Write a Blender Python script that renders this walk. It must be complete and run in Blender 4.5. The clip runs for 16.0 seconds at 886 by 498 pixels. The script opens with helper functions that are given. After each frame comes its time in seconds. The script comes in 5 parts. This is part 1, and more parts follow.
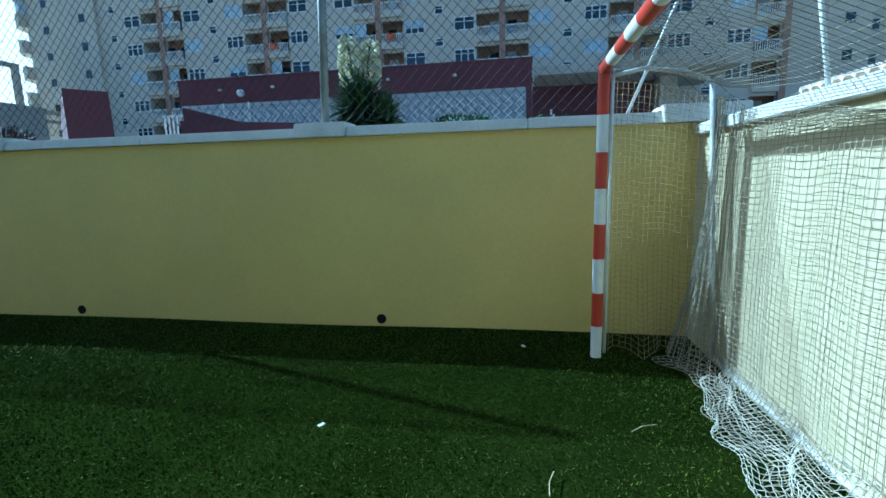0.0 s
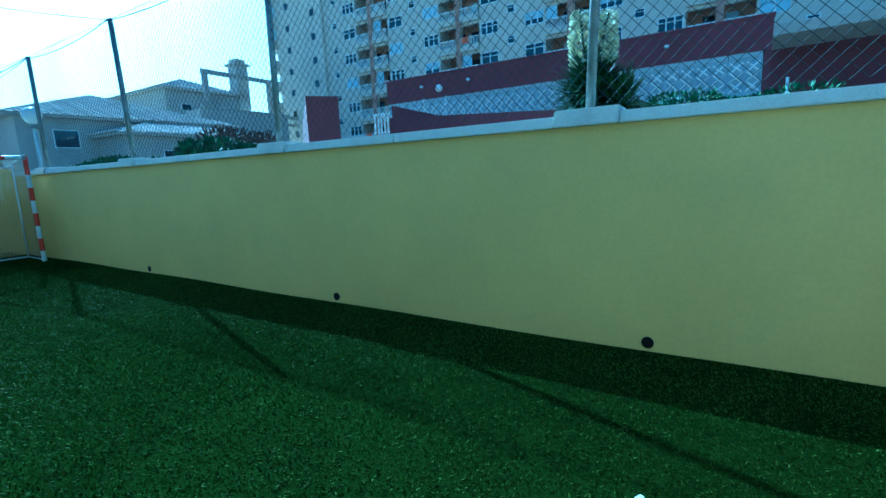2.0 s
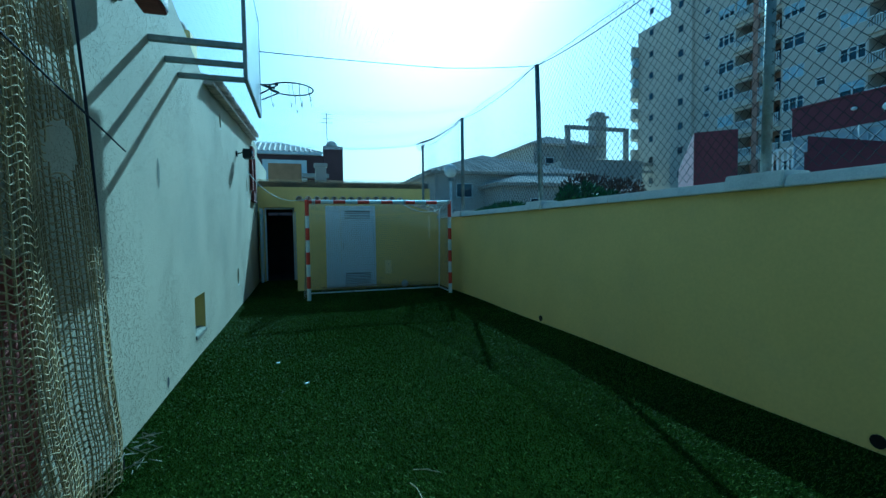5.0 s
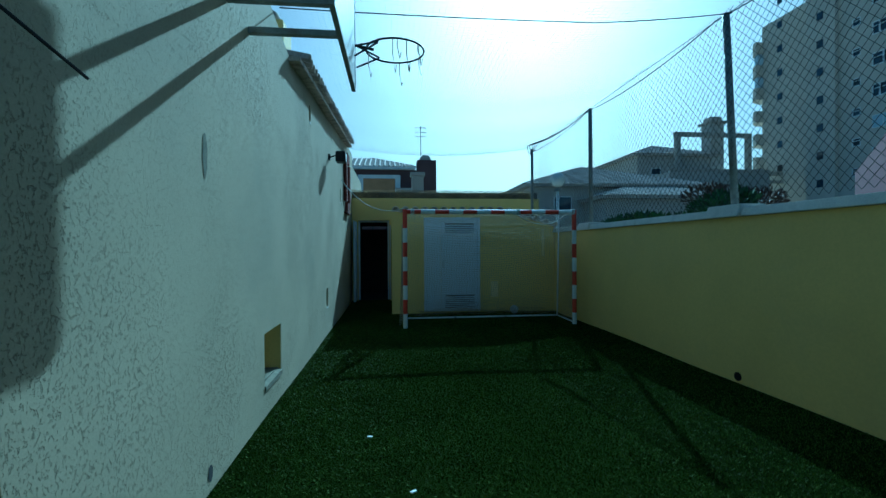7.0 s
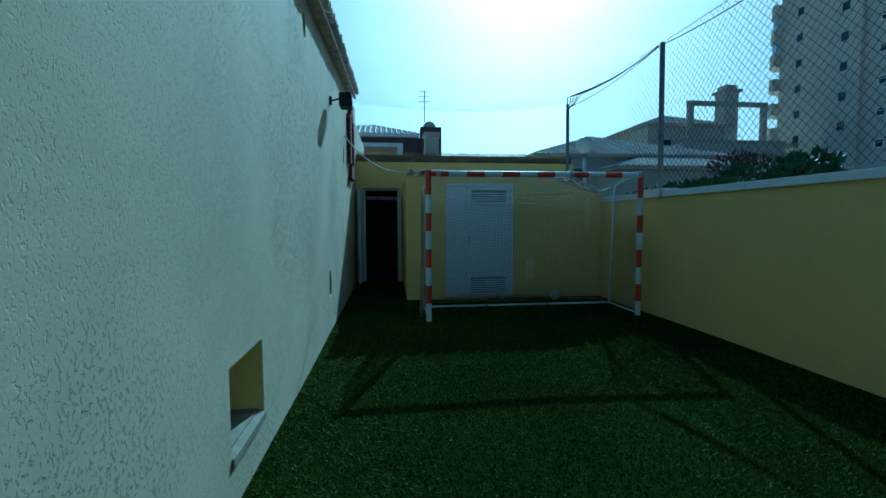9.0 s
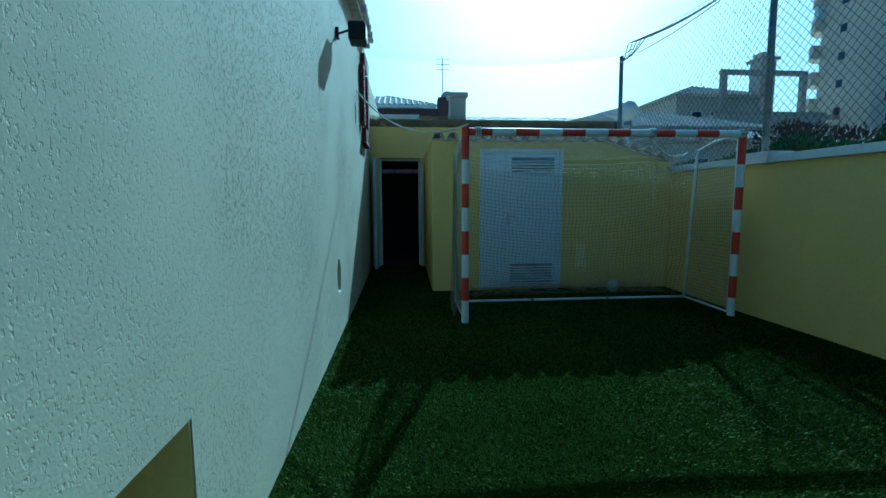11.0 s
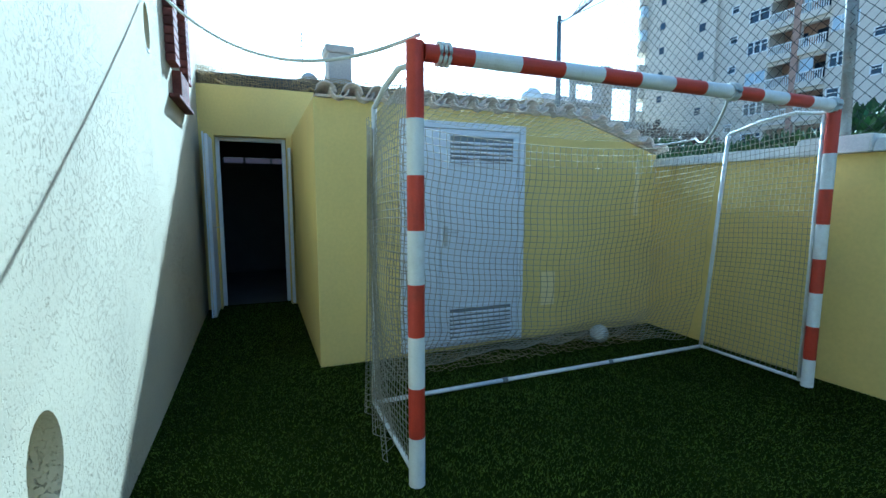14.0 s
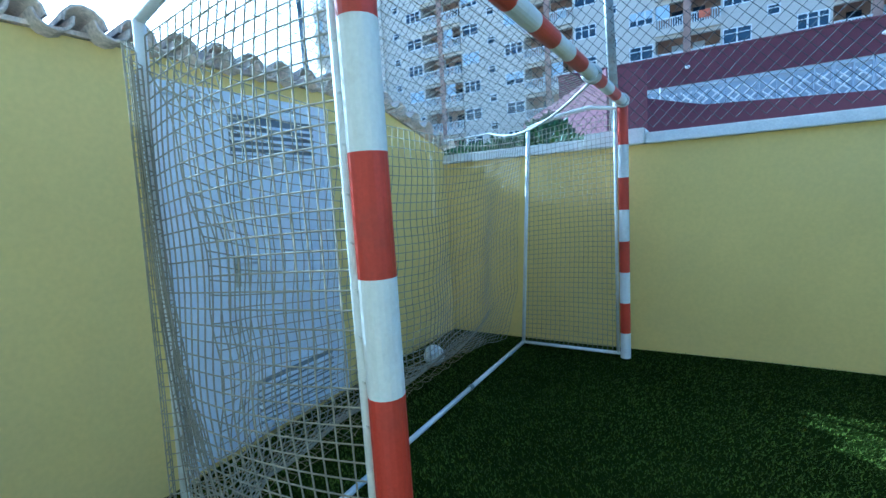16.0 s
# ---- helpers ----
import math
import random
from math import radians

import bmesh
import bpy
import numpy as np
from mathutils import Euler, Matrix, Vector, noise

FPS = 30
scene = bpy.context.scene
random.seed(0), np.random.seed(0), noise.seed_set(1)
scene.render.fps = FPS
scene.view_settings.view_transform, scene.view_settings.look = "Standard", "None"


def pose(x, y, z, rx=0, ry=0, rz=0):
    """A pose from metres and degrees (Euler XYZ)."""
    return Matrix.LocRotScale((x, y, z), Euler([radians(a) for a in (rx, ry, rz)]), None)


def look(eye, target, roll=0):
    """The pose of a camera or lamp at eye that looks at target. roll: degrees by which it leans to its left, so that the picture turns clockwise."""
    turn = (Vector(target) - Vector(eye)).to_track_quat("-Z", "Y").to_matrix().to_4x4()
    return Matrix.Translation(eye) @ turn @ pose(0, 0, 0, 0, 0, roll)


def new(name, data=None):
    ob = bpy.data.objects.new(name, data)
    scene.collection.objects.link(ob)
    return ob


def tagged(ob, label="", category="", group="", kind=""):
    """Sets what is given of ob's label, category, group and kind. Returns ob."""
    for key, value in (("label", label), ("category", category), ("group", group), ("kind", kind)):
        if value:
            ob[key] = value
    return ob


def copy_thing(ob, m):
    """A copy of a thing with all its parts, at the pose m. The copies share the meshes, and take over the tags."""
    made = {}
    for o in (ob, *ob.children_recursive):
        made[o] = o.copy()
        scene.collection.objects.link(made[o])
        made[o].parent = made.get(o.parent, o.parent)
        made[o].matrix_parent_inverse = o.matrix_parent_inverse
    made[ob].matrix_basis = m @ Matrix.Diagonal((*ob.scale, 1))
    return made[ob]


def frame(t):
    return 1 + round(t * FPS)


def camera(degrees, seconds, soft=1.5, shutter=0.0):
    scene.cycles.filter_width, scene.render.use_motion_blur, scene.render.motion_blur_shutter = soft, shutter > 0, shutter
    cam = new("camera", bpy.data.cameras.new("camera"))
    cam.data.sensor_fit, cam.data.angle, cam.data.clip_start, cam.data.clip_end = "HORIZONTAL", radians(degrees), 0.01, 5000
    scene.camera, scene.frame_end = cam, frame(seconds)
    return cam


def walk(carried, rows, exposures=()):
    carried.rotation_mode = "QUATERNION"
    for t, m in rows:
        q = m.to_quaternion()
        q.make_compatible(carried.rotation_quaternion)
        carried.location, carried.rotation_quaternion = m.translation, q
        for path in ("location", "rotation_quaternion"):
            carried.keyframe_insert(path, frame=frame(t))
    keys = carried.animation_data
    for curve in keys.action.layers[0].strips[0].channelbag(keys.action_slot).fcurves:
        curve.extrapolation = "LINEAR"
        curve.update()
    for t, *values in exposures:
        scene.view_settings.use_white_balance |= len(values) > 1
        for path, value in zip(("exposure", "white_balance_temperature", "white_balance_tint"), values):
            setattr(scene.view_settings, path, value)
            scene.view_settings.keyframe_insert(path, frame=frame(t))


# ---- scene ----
cam = camera(89.1, 16.0)
PATH = [
    (0, (2.28, 0.456, 1.342), (1.938, 2.401, 1.03), -1.4),
    (0.5, (1.999, 0.578, 1.379), (1.58, 2.508, 1.066), -1.2),
    (1, (1.924, 0.682, 1.358), (1.289, 2.555, 1.055), -2.6),
    (1.5, (1.68, 0.70, 1.392), (0.836, 2.481, 1.053), -2.9),
    (2, (1.434, 0.732, 1.423), (0.389, 2.403, 1.085), -2.5),
    (2.5, (1.193, 0.757, 1.444), (-0.05, 2.293, 1.133), -1.8),
    (3, (0.926, 0.739, 1.426), (-0.502, 2.114, 1.16), -1.4),
    (3.5, (0.642, 0.831, 1.43), (-0.957, 2.012, 1.211), -0.2),
    (4, (0.286, 0.907, 1.4), (-1.456, 1.875, 1.233), 0.0),
    (4.5, (-0.03, 0.907, 1.443), (-1.879, 1.659, 1.323), -0.7),
    (5, (-0.442, 0.888, 1.445), (-2.349, 1.483, 1.356), -0.8),
    (7.5, (-2.636, 0.699, 1.421), (-4.626, 0.89, 1.403), -0.0),
    (8, (-3.058, 0.587, 1.383), (-5.047, 0.791, 1.339), 0.8),
    (8.5, (-3.527, 0.506, 1.407), (-5.511, 0.735, 1.307), 0.2),
    (11, (-5.359, 0.342, 1.352), (-7.339, 0.512, 1.127), -0.2),
    (11.5, (-5.825, 0.259, 1.387), (-7.801, 0.393, 1.111), -0.3),
    (12, (-6.375, 0.263, 1.388), (-8.359, 0.389, 1.166), -0.3),
    (12.5, (-6.733, 0.264, 1.359), (-8.676, 0.679, 1.125), 0.2),
    (13, (-7.207, 0.316, 1.378), (-9.079, 0.966, 1.114), -0.1),
    (13.5, (-7.731, 0.358, 1.396), (-9.591, 1.053, 1.158), 0.1),
    (14, (-8.161, 0.325, 1.408), (-10.0, 1.076, 1.174), 0.1),
    (14.5, (-8.502, 0.297, 1.386), (-10.301, 1.141, 1.168), -0.5),
    (15, (-8.872, 0.243, 1.396), (-10.544, 1.322, 1.195), -1.1),
    (15.5, (-9.255, 0.246, 1.399), (-10.652, 1.658, 1.16), -2.4),
    (16, (-9.537, 0.282, 1.407), (-10.556, 1.987, 1.171), -3.5),
]
EXPOSURES = [(0, 0.78, 3960, -12), (1, 0.85, 3480, -20), (2, 1.12, 3080, -26), (3.5, 0.85, 3140, -27), (5, 0.08, 3390, -29), (8, -0.40, 3540, -27),
             (11, 0.08, 3530, -26), (12.2, 0.42, 3620, -24), (12.6, 0.66, 3740, -21), (13, 1.35, 4000, -14), (14, 1.75, 4100, -9), (15, 1.85, 3850, -9), (16, 2.05, 3790, -5)]
walk(cam, [(t, look(eye, target, roll)) for t, eye, target, roll in PATH], EXPOSURES)

# ---- light ----
SUN_TO = Vector((-1.41, 0.44, 1.0)).normalized()
world = bpy.data.worlds.new("world")
scene.world = world
world.use_nodes = True
wn = world.node_tree
sky = wn.nodes.new("ShaderNodeTexSky")
sky.sky_type = "NISHITA"
sky.sun_disc = False
sky.sun_elevation = math.asin(SUN_TO.z)
sky.sun_rotation = math.atan2(SUN_TO.x, SUN_TO.y)
sky.dust_density = 3.2
sky.air_density = 1.0
wn.nodes["Background"].inputs["Strength"].default_value = 0.08
wn.links.new(sky.outputs[0], wn.nodes["Background"].inputs["Color"])
sun = new("sun", bpy.data.lights.new("sun", "SUN"))
sun.data.energy = 5.0
sun.data.angle = radians(0.5)
sun.data.color = (1.0, 0.95, 0.86)
sun.matrix_world = look((0, 0, 20), Vector((0, 0, 20)) - SUN_TO)


# ---- materials ----
def mat(name, color, rough=0.7, metal=0.0, var=0.12, scale=4.0, fine=60.0, bump=0.15, depth=0.01, spec=0.4, stain=None, stain_scale=0.7, stain_amount=0.0, island=0.0, objrand=0.0):
    """A two-scale procedural surface: broad and fine variation of colour, fine relief, optional stains."""
    m = bpy.data.materials.new(name)
    m.use_nodes = True
    nt = m.node_tree
    N, L = nt.nodes, nt.links
    b = N["Principled BSDF"]
    b.inputs["Roughness"].default_value = rough
    b.inputs["Metallic"].default_value = metal
    b.inputs["Specular IOR Level"].default_value = spec
    co = N.new("ShaderNodeTexCoord").outputs["Object"]
    n1 = N.new("ShaderNodeTexNoise"); n1.inputs["Scale"].default_value = scale; n1.inputs["Detail"].default_value = 6
    n2 = N.new("ShaderNodeTexNoise"); n2.inputs["Scale"].default_value = fine; n2.inputs["Detail"].default_value = 4
    L.new(co, n1.inputs["Vector"]); L.new(co, n2.inputs["Vector"])
    def ramp(fac, amount):
        r = N.new("ShaderNodeMapRange")
        r.inputs["From Min"].default_value, r.inputs["From Max"].default_value = 0.3, 0.7
        r.inputs["To Min"].default_value, r.inputs["To Max"].default_value = 1 - amount, 1 + amount
        L.new(fac, r.inputs["Value"])
        return r.outputs[0]
    def mul(a, c):
        x = N.new("ShaderNodeMath"); x.operation = "MULTIPLY"
        L.new(a, x.inputs[0]); L.new(c, x.inputs[1])
        return x.outputs[0]
    f = mul(ramp(n1.outputs[0], var), ramp(n2.outputs[0], var * 0.7))
    if island:
        g = N.new("ShaderNodeNewGeometry")
        r = N.new("ShaderNodeMapRange"); r.inputs["To Min"].default_value, r.inputs["To Max"].default_value = 1 - island, 1 + island
        L.new(g.outputs["Random Per Island"], r.inputs["Value"]); f = mul(f, r.outputs[0])
    if objrand:
        g = N.new("ShaderNodeObjectInfo")
        r = N.new("ShaderNodeMapRange"); r.inputs["To Min"].default_value, r.inputs["To Max"].default_value = 1 - objrand, 1 + objrand
        L.new(g.outputs["Random"], r.inputs["Value"]); f = mul(f, r.outputs[0])
    base = N.new("ShaderNodeVectorMath"); base.operation = "SCALE"
    L.new(f, base.inputs["Scale"])
    if stain:
        n3 = N.new("ShaderNodeTexNoise"); n3.inputs["Scale"].default_value = stain_scale; n3.inputs["Detail"].default_value = 8; n3.inputs["Roughness"].default_value = 0.65
        L.new(co, n3.inputs["Vector"])
        r = N.new("ShaderNodeMapRange")
        r.inputs["From Min"].default_value, r.inputs["From Max"].default_value = 0.5, 0.68
        r.inputs["To Max"].default_value = stain_amount
        L.new(n3.outputs[0], r.inputs["Value"])
        mx = N.new("ShaderNodeMix"); mx.data_type = "RGBA"
        L.new(r.outputs[0], mx.inputs["Factor"])
        mx.inputs[6].default_value = (*color, 1); mx.inputs[7].default_value = (*stain, 1)
        L.new(mx.outputs[2], base.inputs[0])
    else:
        base.inputs[0].default_value = color
    L.new(base.outputs[0], b.inputs["Base Color"])
    if bump:
        bp = N.new("ShaderNodeBump"); bp.inputs["Strength"].default_value = bump; bp.inputs["Distance"].default_value = depth
        L.new(n2.outputs[0], bp.inputs["Height"]); L.new(bp.outputs[0], b.inputs["Normal"])
    return m


def render_coat(name, color, worm=0.6, scale=38.0, depth=0.012, stain=None, amount=0.25):
    """Trowelled render: pale skin with a wormy, pitted relief."""
    m = mat(name, color, 0.85, var=0.07, scale=1.3, fine=90, bump=0.25, depth=0.004, spec=0.2, stain=stain, stain_scale=0.9, stain_amount=amount)
    N, L = m.node_tree.nodes, m.node_tree.links
    b = N["Principled BSDF"]
    co = N.new("ShaderNodeTexCoord").outputs["Object"]
    mp = N.new("ShaderNodeMapping"); mp.inputs["Scale"].default_value = (1.25, 1.0, 0.8)
    L.new(co, mp.inputs["Vector"])
    v = N.new("ShaderNodeTexNoise"); v.inputs["Scale"].default_value = scale; v.inputs["Detail"].default_value = 3.0
    v.inputs["Roughness"].default_value = 0.55; v.inputs["Distortion"].default_value = 0.1
    L.new(mp.outputs[0], v.inputs["Vector"])
    r = N.new("ShaderNodeMapRange"); r.inputs["From Min"].default_value, r.inputs["From Max"].default_value = 0.35, 0.425
    L.new(v.outputs[0], r.inputs["Value"])
    zone = N.new("ShaderNodeTexNoise"); zone.inputs["Scale"].default_value = 0.7; zone.inputs["Detail"].default_value = 5
    L.new(co, zone.inputs["Vector"])
    zr = N.new("ShaderNodeMapRange"); zr.inputs["From Min"].default_value, zr.inputs["From Max"].default_value = 0.40, 0.60
    zr.inputs["To Min"].default_value, zr.inputs["To Max"].default_value = 0.35 * worm, worm
    L.new(zone.outputs[0], zr.inputs["Value"])
    bp = N.new("ShaderNodeBump"); bp.inputs["Distance"].default_value = depth
    L.new(zr.outputs[0], bp.inputs["Strength"])
    L.new(r.outputs[0], bp.inputs["Height"])
    L.new(b.inputs["Normal"].links[0].from_socket, bp.inputs["Normal"])
    L.new(bp.outputs[0], b.inputs["Normal"])
    return m


def glass_mat(name, color=(0.02, 0.03, 0.05), rough=0.08):
    return mat(name, color, rough, var=0.2, scale=0.8, bump=0.0, spec=0.8, objrand=0.5)


M_YELLOW = mat("yellow_masonry_paint", (0.74, 0.58, 0.175), 0.7, var=0.05, scale=1.2, fine=40, bump=0.12, depth=0.006, stain=(0.63, 0.51, 0.20), stain_scale=0.9, stain_amount=0.35)
M_HOUSE = render_coat("pale_yellow_render", (0.49, 0.44, 0.30), 1.0, 82, 0.028, (0.40, 0.37, 0.27), 0.35)
M_EASTWALL = mat("cream_yellow_paint", (0.50, 0.44, 0.27), 0.75, var=0.05, scale=2, fine=50, bump=0.1)
M_COPING = mat("white_concrete_coping", (0.70, 0.68, 0.61), 0.8, var=0.12, scale=3, fine=70, bump=0.2, stain=(0.34, 0.33, 0.30), stain_scale=3, stain_amount=0.5)
M_TURF = mat("turf_backing", (0.020, 0.030, 0.004), 0.95, var=0.2, scale=1.5, fine=260, bump=0.9, depth=0.02, spec=0.0)
M_BLADE = mat("turf_fibre", (0.064, 0.086, 0.009), 0.7, var=0.25, scale=1.1, fine=20, bump=0.0, island=0.6, spec=0.06)
M_RED = mat("red_enamel", (0.42, 0.045, 0.02), 0.45, var=0.12, scale=6, fine=120, bump=0.08, depth=0.002, stain=(0.25, 0.05, 0.03), stain_scale=9, stain_amount=0.4)
M_WHITE = mat("white_enamel", (0.75, 0.75, 0.72), 0.45, var=0.06, scale=6, fine=120, bump=0.08, depth=0.002, stain=(0.45, 0.40, 0.32), stain_scale=9, stain_amount=0.35)
M_DOOR = mat("white_painted_aluminium", (0.74, 0.76, 0.80), 0.5, var=0.04, scale=3, fine=60, bump=0.03, stain=(0.5, 0.5, 0.5), stain_scale=3, stain_amount=0.3)
M_DARKMETAL = mat("black_metal", (0.02, 0.02, 0.022), 0.5, 0.6, var=0.2)
M_CHROME = mat("brushed_steel", (0.55, 0.55, 0.55), 0.3, 1.0, var=0.1)
M_GALV = mat("galvanised_steel", (0.26, 0.27, 0.26), 0.55, 0.5, var=0.2, scale=8, fine=90, bump=0.1, stain=(0.16, 0.09, 0.05), stain_scale=5, stain_amount=0.5)
M_WIRE = mat("fence_wire", (0.045, 0.05, 0.05), 0.8, 0.0, var=0.2, spec=0.15)
M_NET = mat("white_cord", (0.32, 0.29, 0.21), 0.8, var=0.2, scale=5, bump=0.0)
M_OLDNET = mat("old_tan_cord", (0.36, 0.27, 0.13), 0.9, var=0.25, scale=4, bump=0.0)
M_HANGNET = mat("sun_bleached_tan_cord", (0.42, 0.33, 0.16), 0.85, var=0.25, scale=3, bump=0.0)
M_EASTNET = mat("grey_tan_cord", (0.31, 0.27, 0.19), 0.85, var=0.2, scale=3, bump=0.0)
M_NETLIGHT = mat("pale_cord", (0.60, 0.57, 0.47), 0.8, var=0.15, scale=5, bump=0.0)
M_PATCH = mat("bare_grey_render", (0.22, 0.21, 0.15), 0.95, var=0.2, scale=12, fine=90, bump=0.6)
M_GREYROOF = mat("dark_grey_felt", (0.12, 0.115, 0.11), 0.9, var=0.25, scale=3, fine=60, bump=0.3)
# Paler yellow for two small areas of the shed wall.
M_PALEYELLOW = mat("fresh_yellow_paint", (0.84, 0.70, 0.32), 0.7, var=0.05)
# Dark grey that paints the shade in the louvre gaps.
M_GAPSHADE = mat("shaded_louvre_metal", (0.20, 0.21, 0.22), 0.6, var=0.1)
M_SKYNET = mat("overhead_cord", (0.55, 0.58, 0.6), 0.8, var=0.1, bump=0.0)
M_BLACKCORD = mat("black_cord", (0.03, 0.03, 0.04), 0.8, var=0.1, bump=0.0)
M_ROPE = mat("grey_white_rope", (0.60, 0.60, 0.56), 0.85, var=0.2, scale=9, fine=150, bump=0.5, depth=0.003)
M_TILE = mat("clay_roof_tile", (0.66, 0.56, 0.46), 0.85, var=0.25, scale=7, fine=70, bump=0.4, depth=0.006, stain=(0.12, 0.10, 0.08), stain_scale=6, stain_amount=0.6, objrand=0.25)
# Dark roof plane: the shade in the grooves between tile ribs, painted.
M_GROOVESHADE = mat("dark_roof_bedding", (0.16, 0.135, 0.115), 0.9, var=0.2, scale=1, fine=12)
M_FARTILE = mat("weathered_roof_tile", (0.62, 0.55, 0.47), 0.85, var=0.2, scale=1, fine=12, bump=0.3, depth=0.02, island=0.2)
M_BRICK = mat("dark_red_brick", (0.17, 0.055, 0.04), 0.85, var=0.25, scale=12, fine=80, bump=0.4, objrand=0.25)
# Near-black colour puts the shade of unlit rooms and holes into the surface.
M_SHADE = mat("unlit_room_paint", (0.05, 0.05, 0.05), 0.9, var=0.1)
M_APT = mat("beige_facade_render", (0.60, 0.55, 0.46), 0.9, var=0.08, scale=0.5, fine=9, bump=0.2, depth=0.02, stain=(0.51, 0.47, 0.39), stain_scale=0.25, stain_amount=0.5)
M_APTIN = mat("loggia_ochre_render", (0.42, 0.28, 0.19), 0.9, var=0.12, scale=0.8, fine=9)
M_PIER = mat("brown_pier_render", (0.36, 0.24, 0.18), 0.9, var=0.12, scale=0.8, fine=9)
M_SHUTTER = mat("pale_blue_shutter", (0.55, 0.63, 0.70), 0.7, var=0.05, scale=2)
M_BALU = mat("white_balusters", (0.82, 0.82, 0.80), 0.7, var=0.08, scale=2)
M_GLASS = glass_mat("dark_window_glass")
M_MAROON = mat("maroon_render", (0.115, 0.040, 0.054), 0.85, var=0.1, scale=0.7, fine=14, bump=0.15, stain=(0.095, 0.037, 0.047), stain_scale=0.5, stain_amount=0.5)
M_PANEL = mat("white_lattice_panel", (0.50, 0.54, 0.59), 0.7, var=0.08, scale=1.5, fine=30, bump=0.1)
M_CONC = mat("pale_concrete", (0.46, 0.42, 0.36), 0.85, var=0.12, scale=1.5, fine=40)
M_VILLA = mat("grey_beige_villa_render", (0.50, 0.47, 0.42), 0.9, var=0.08, scale=0.6, fine=20)
M_PURPLE = mat("dark_mauve_render", (0.10, 0.062, 0.062), 0.85, var=0.12, scale=1, fine=30)
M_SHUTWOOD = mat("ochre_roller_shutter", (0.42, 0.26, 0.12), 0.7, var=0.12, scale=2)
M_GLOBE = mat("opal_globe", (0.75, 0.76, 0.76), 0.2, var=0.03, bump=0.0)
M_LEAF = mat("yucca_leaf", (0.032, 0.062, 0.016), 0.5, var=0.2, scale=3, bump=0.0, island=0.35)
M_HEDGE = mat("shrub_leaf", (0.045, 0.09, 0.025), 0.6, var=0.3, scale=1.5, bump=0.0, island=0.5)
M_PINKLEAF = mat("bougainvillea_leaf", (0.085, 0.055, 0.04), 0.6, var=0.3, scale=1.5, bump=0.0, island=0.5)
M_FLOWER = mat("cream_flower", (0.72, 0.70, 0.50), 0.7, var=0.1, bump=0.0, island=0.15)
M_BARK = mat("bark", (0.10, 0.07, 0.05), 0.9, var=0.3, fine=50, bump=0.6)
M_OUTGROUND = mat("dry_earth", (0.34, 0.30, 0.23), 0.95, var=0.2, scale=0.3, fine=8, bump=0.4)
M_BALL = mat("scuffed_ball", (0.62, 0.62, 0.58), 0.6, var=0.1, scale=9, stain=(0.25, 0.24, 0.2), stain_scale=12, stain_amount=0.5)
M_LITTER = mat("pale_litter", (0.7, 0.7, 0.7), 0.6, var=0.1)
M_STICK = mat("dry_stalk", (0.42, 0.36, 0.22), 0.8, var=0.2)
M_BACKBOARD = mat("white_backboard", (0.62, 0.64, 0.66), 0.5, var=0.06, stain=(0.4, 0.4, 0.4), stain_scale=3, stain_amount=0.4)
M_ORANGE = mat("faded_orange_cloth", (0.55, 0.16, 0.08), 0.85, var=0.15)


# ---- builders ----
def link(name, bm, material, parent=None, label="", smooth=False, kind=""):
    me = bpy.data.meshes.new(name)
    bm.normal_update()
    bm.to_mesh(me)
    bm.free()
    if smooth:
        me.polygons.foreach_set("use_smooth", [True] * len(me.polygons))
    for mm in (material if isinstance(material, (list, tuple)) else [material]):
        me.materials.append(mm)
    ob = new(name, me)
    ob.parent = parent
    tagged(ob, label, "", "", kind)
    return ob


def part(name, bm, material, parent, label="", smooth=False, kind=""):
    return link(name, bm, material, parent, label, smooth, kind)


def empty(name, loc=(0, 0, 0), rz=0.0, label="", category="", group=""):
    ob = new(name)
    ob.empty_display_size = 0.2
    ob.matrix_world = pose(*loc, 0, 0, rz)
    return tagged(ob, label, category, group)


def box(x0, x1, y0, y1, z0, z1, bevel=0.0, bm=None):
    own = bmesh.new()
    r = bmesh.ops.create_cube(own, size=1.0)
    for v in r["verts"]:
        v.co = Vector(((x0 + x1) / 2 + v.co.x * (x1 - x0), (y0 + y1) / 2 + v.co.y * (y1 - y0), (z0 + z1) / 2 + v.co.z * (z1 - z0)))
    if bevel:
        bmesh.ops.bevel(own, geom=own.edges[:], offset=bevel, segments=1, affect="EDGES")
    if bm is None:
        return own
    return merge(bm, own)


def merge(bm, other):
    me = bpy.data.meshes.new("tmp")
    other.to_mesh(me)
    other.free()
    bm.from_mesh(me)
    bpy.data.meshes.remove(me)
    return bm


def tube(points, r, sides=6, bm=None, r_end=None, caps=True):
    """A round bar along points."""
    own = bm or bmesh.new()
    pts = [Vector(p) for p in points]
    rings = []
    for i, p in enumerate(pts):
        d = (pts[min(i + 1, len(pts) - 1)] - pts[max(i - 1, 0)]).normalized()
        a = d.cross(Vector((0, 0, 1)) if abs(d.z) < 0.95 else Vector((1, 0, 0))).normalized()
        b = d.cross(a)
        rr = r if r_end is None else r + (r_end - r) * i / max(1, len(pts) - 1)
        rings.append([own.verts.new(p + (a * math.cos(2 * math.pi * k / sides) + b * math.sin(2 * math.pi * k / sides)) * rr) for k in range(sides)])
    for a, b in zip(rings, rings[1:]):
        for k in range(sides):
            own.faces.new((a[k], a[(k + 1) % sides], b[(k + 1) % sides], b[k]))
    if caps:
        own.faces.new(rings[0][::-1])
        own.faces.new(rings[-1])
    return own


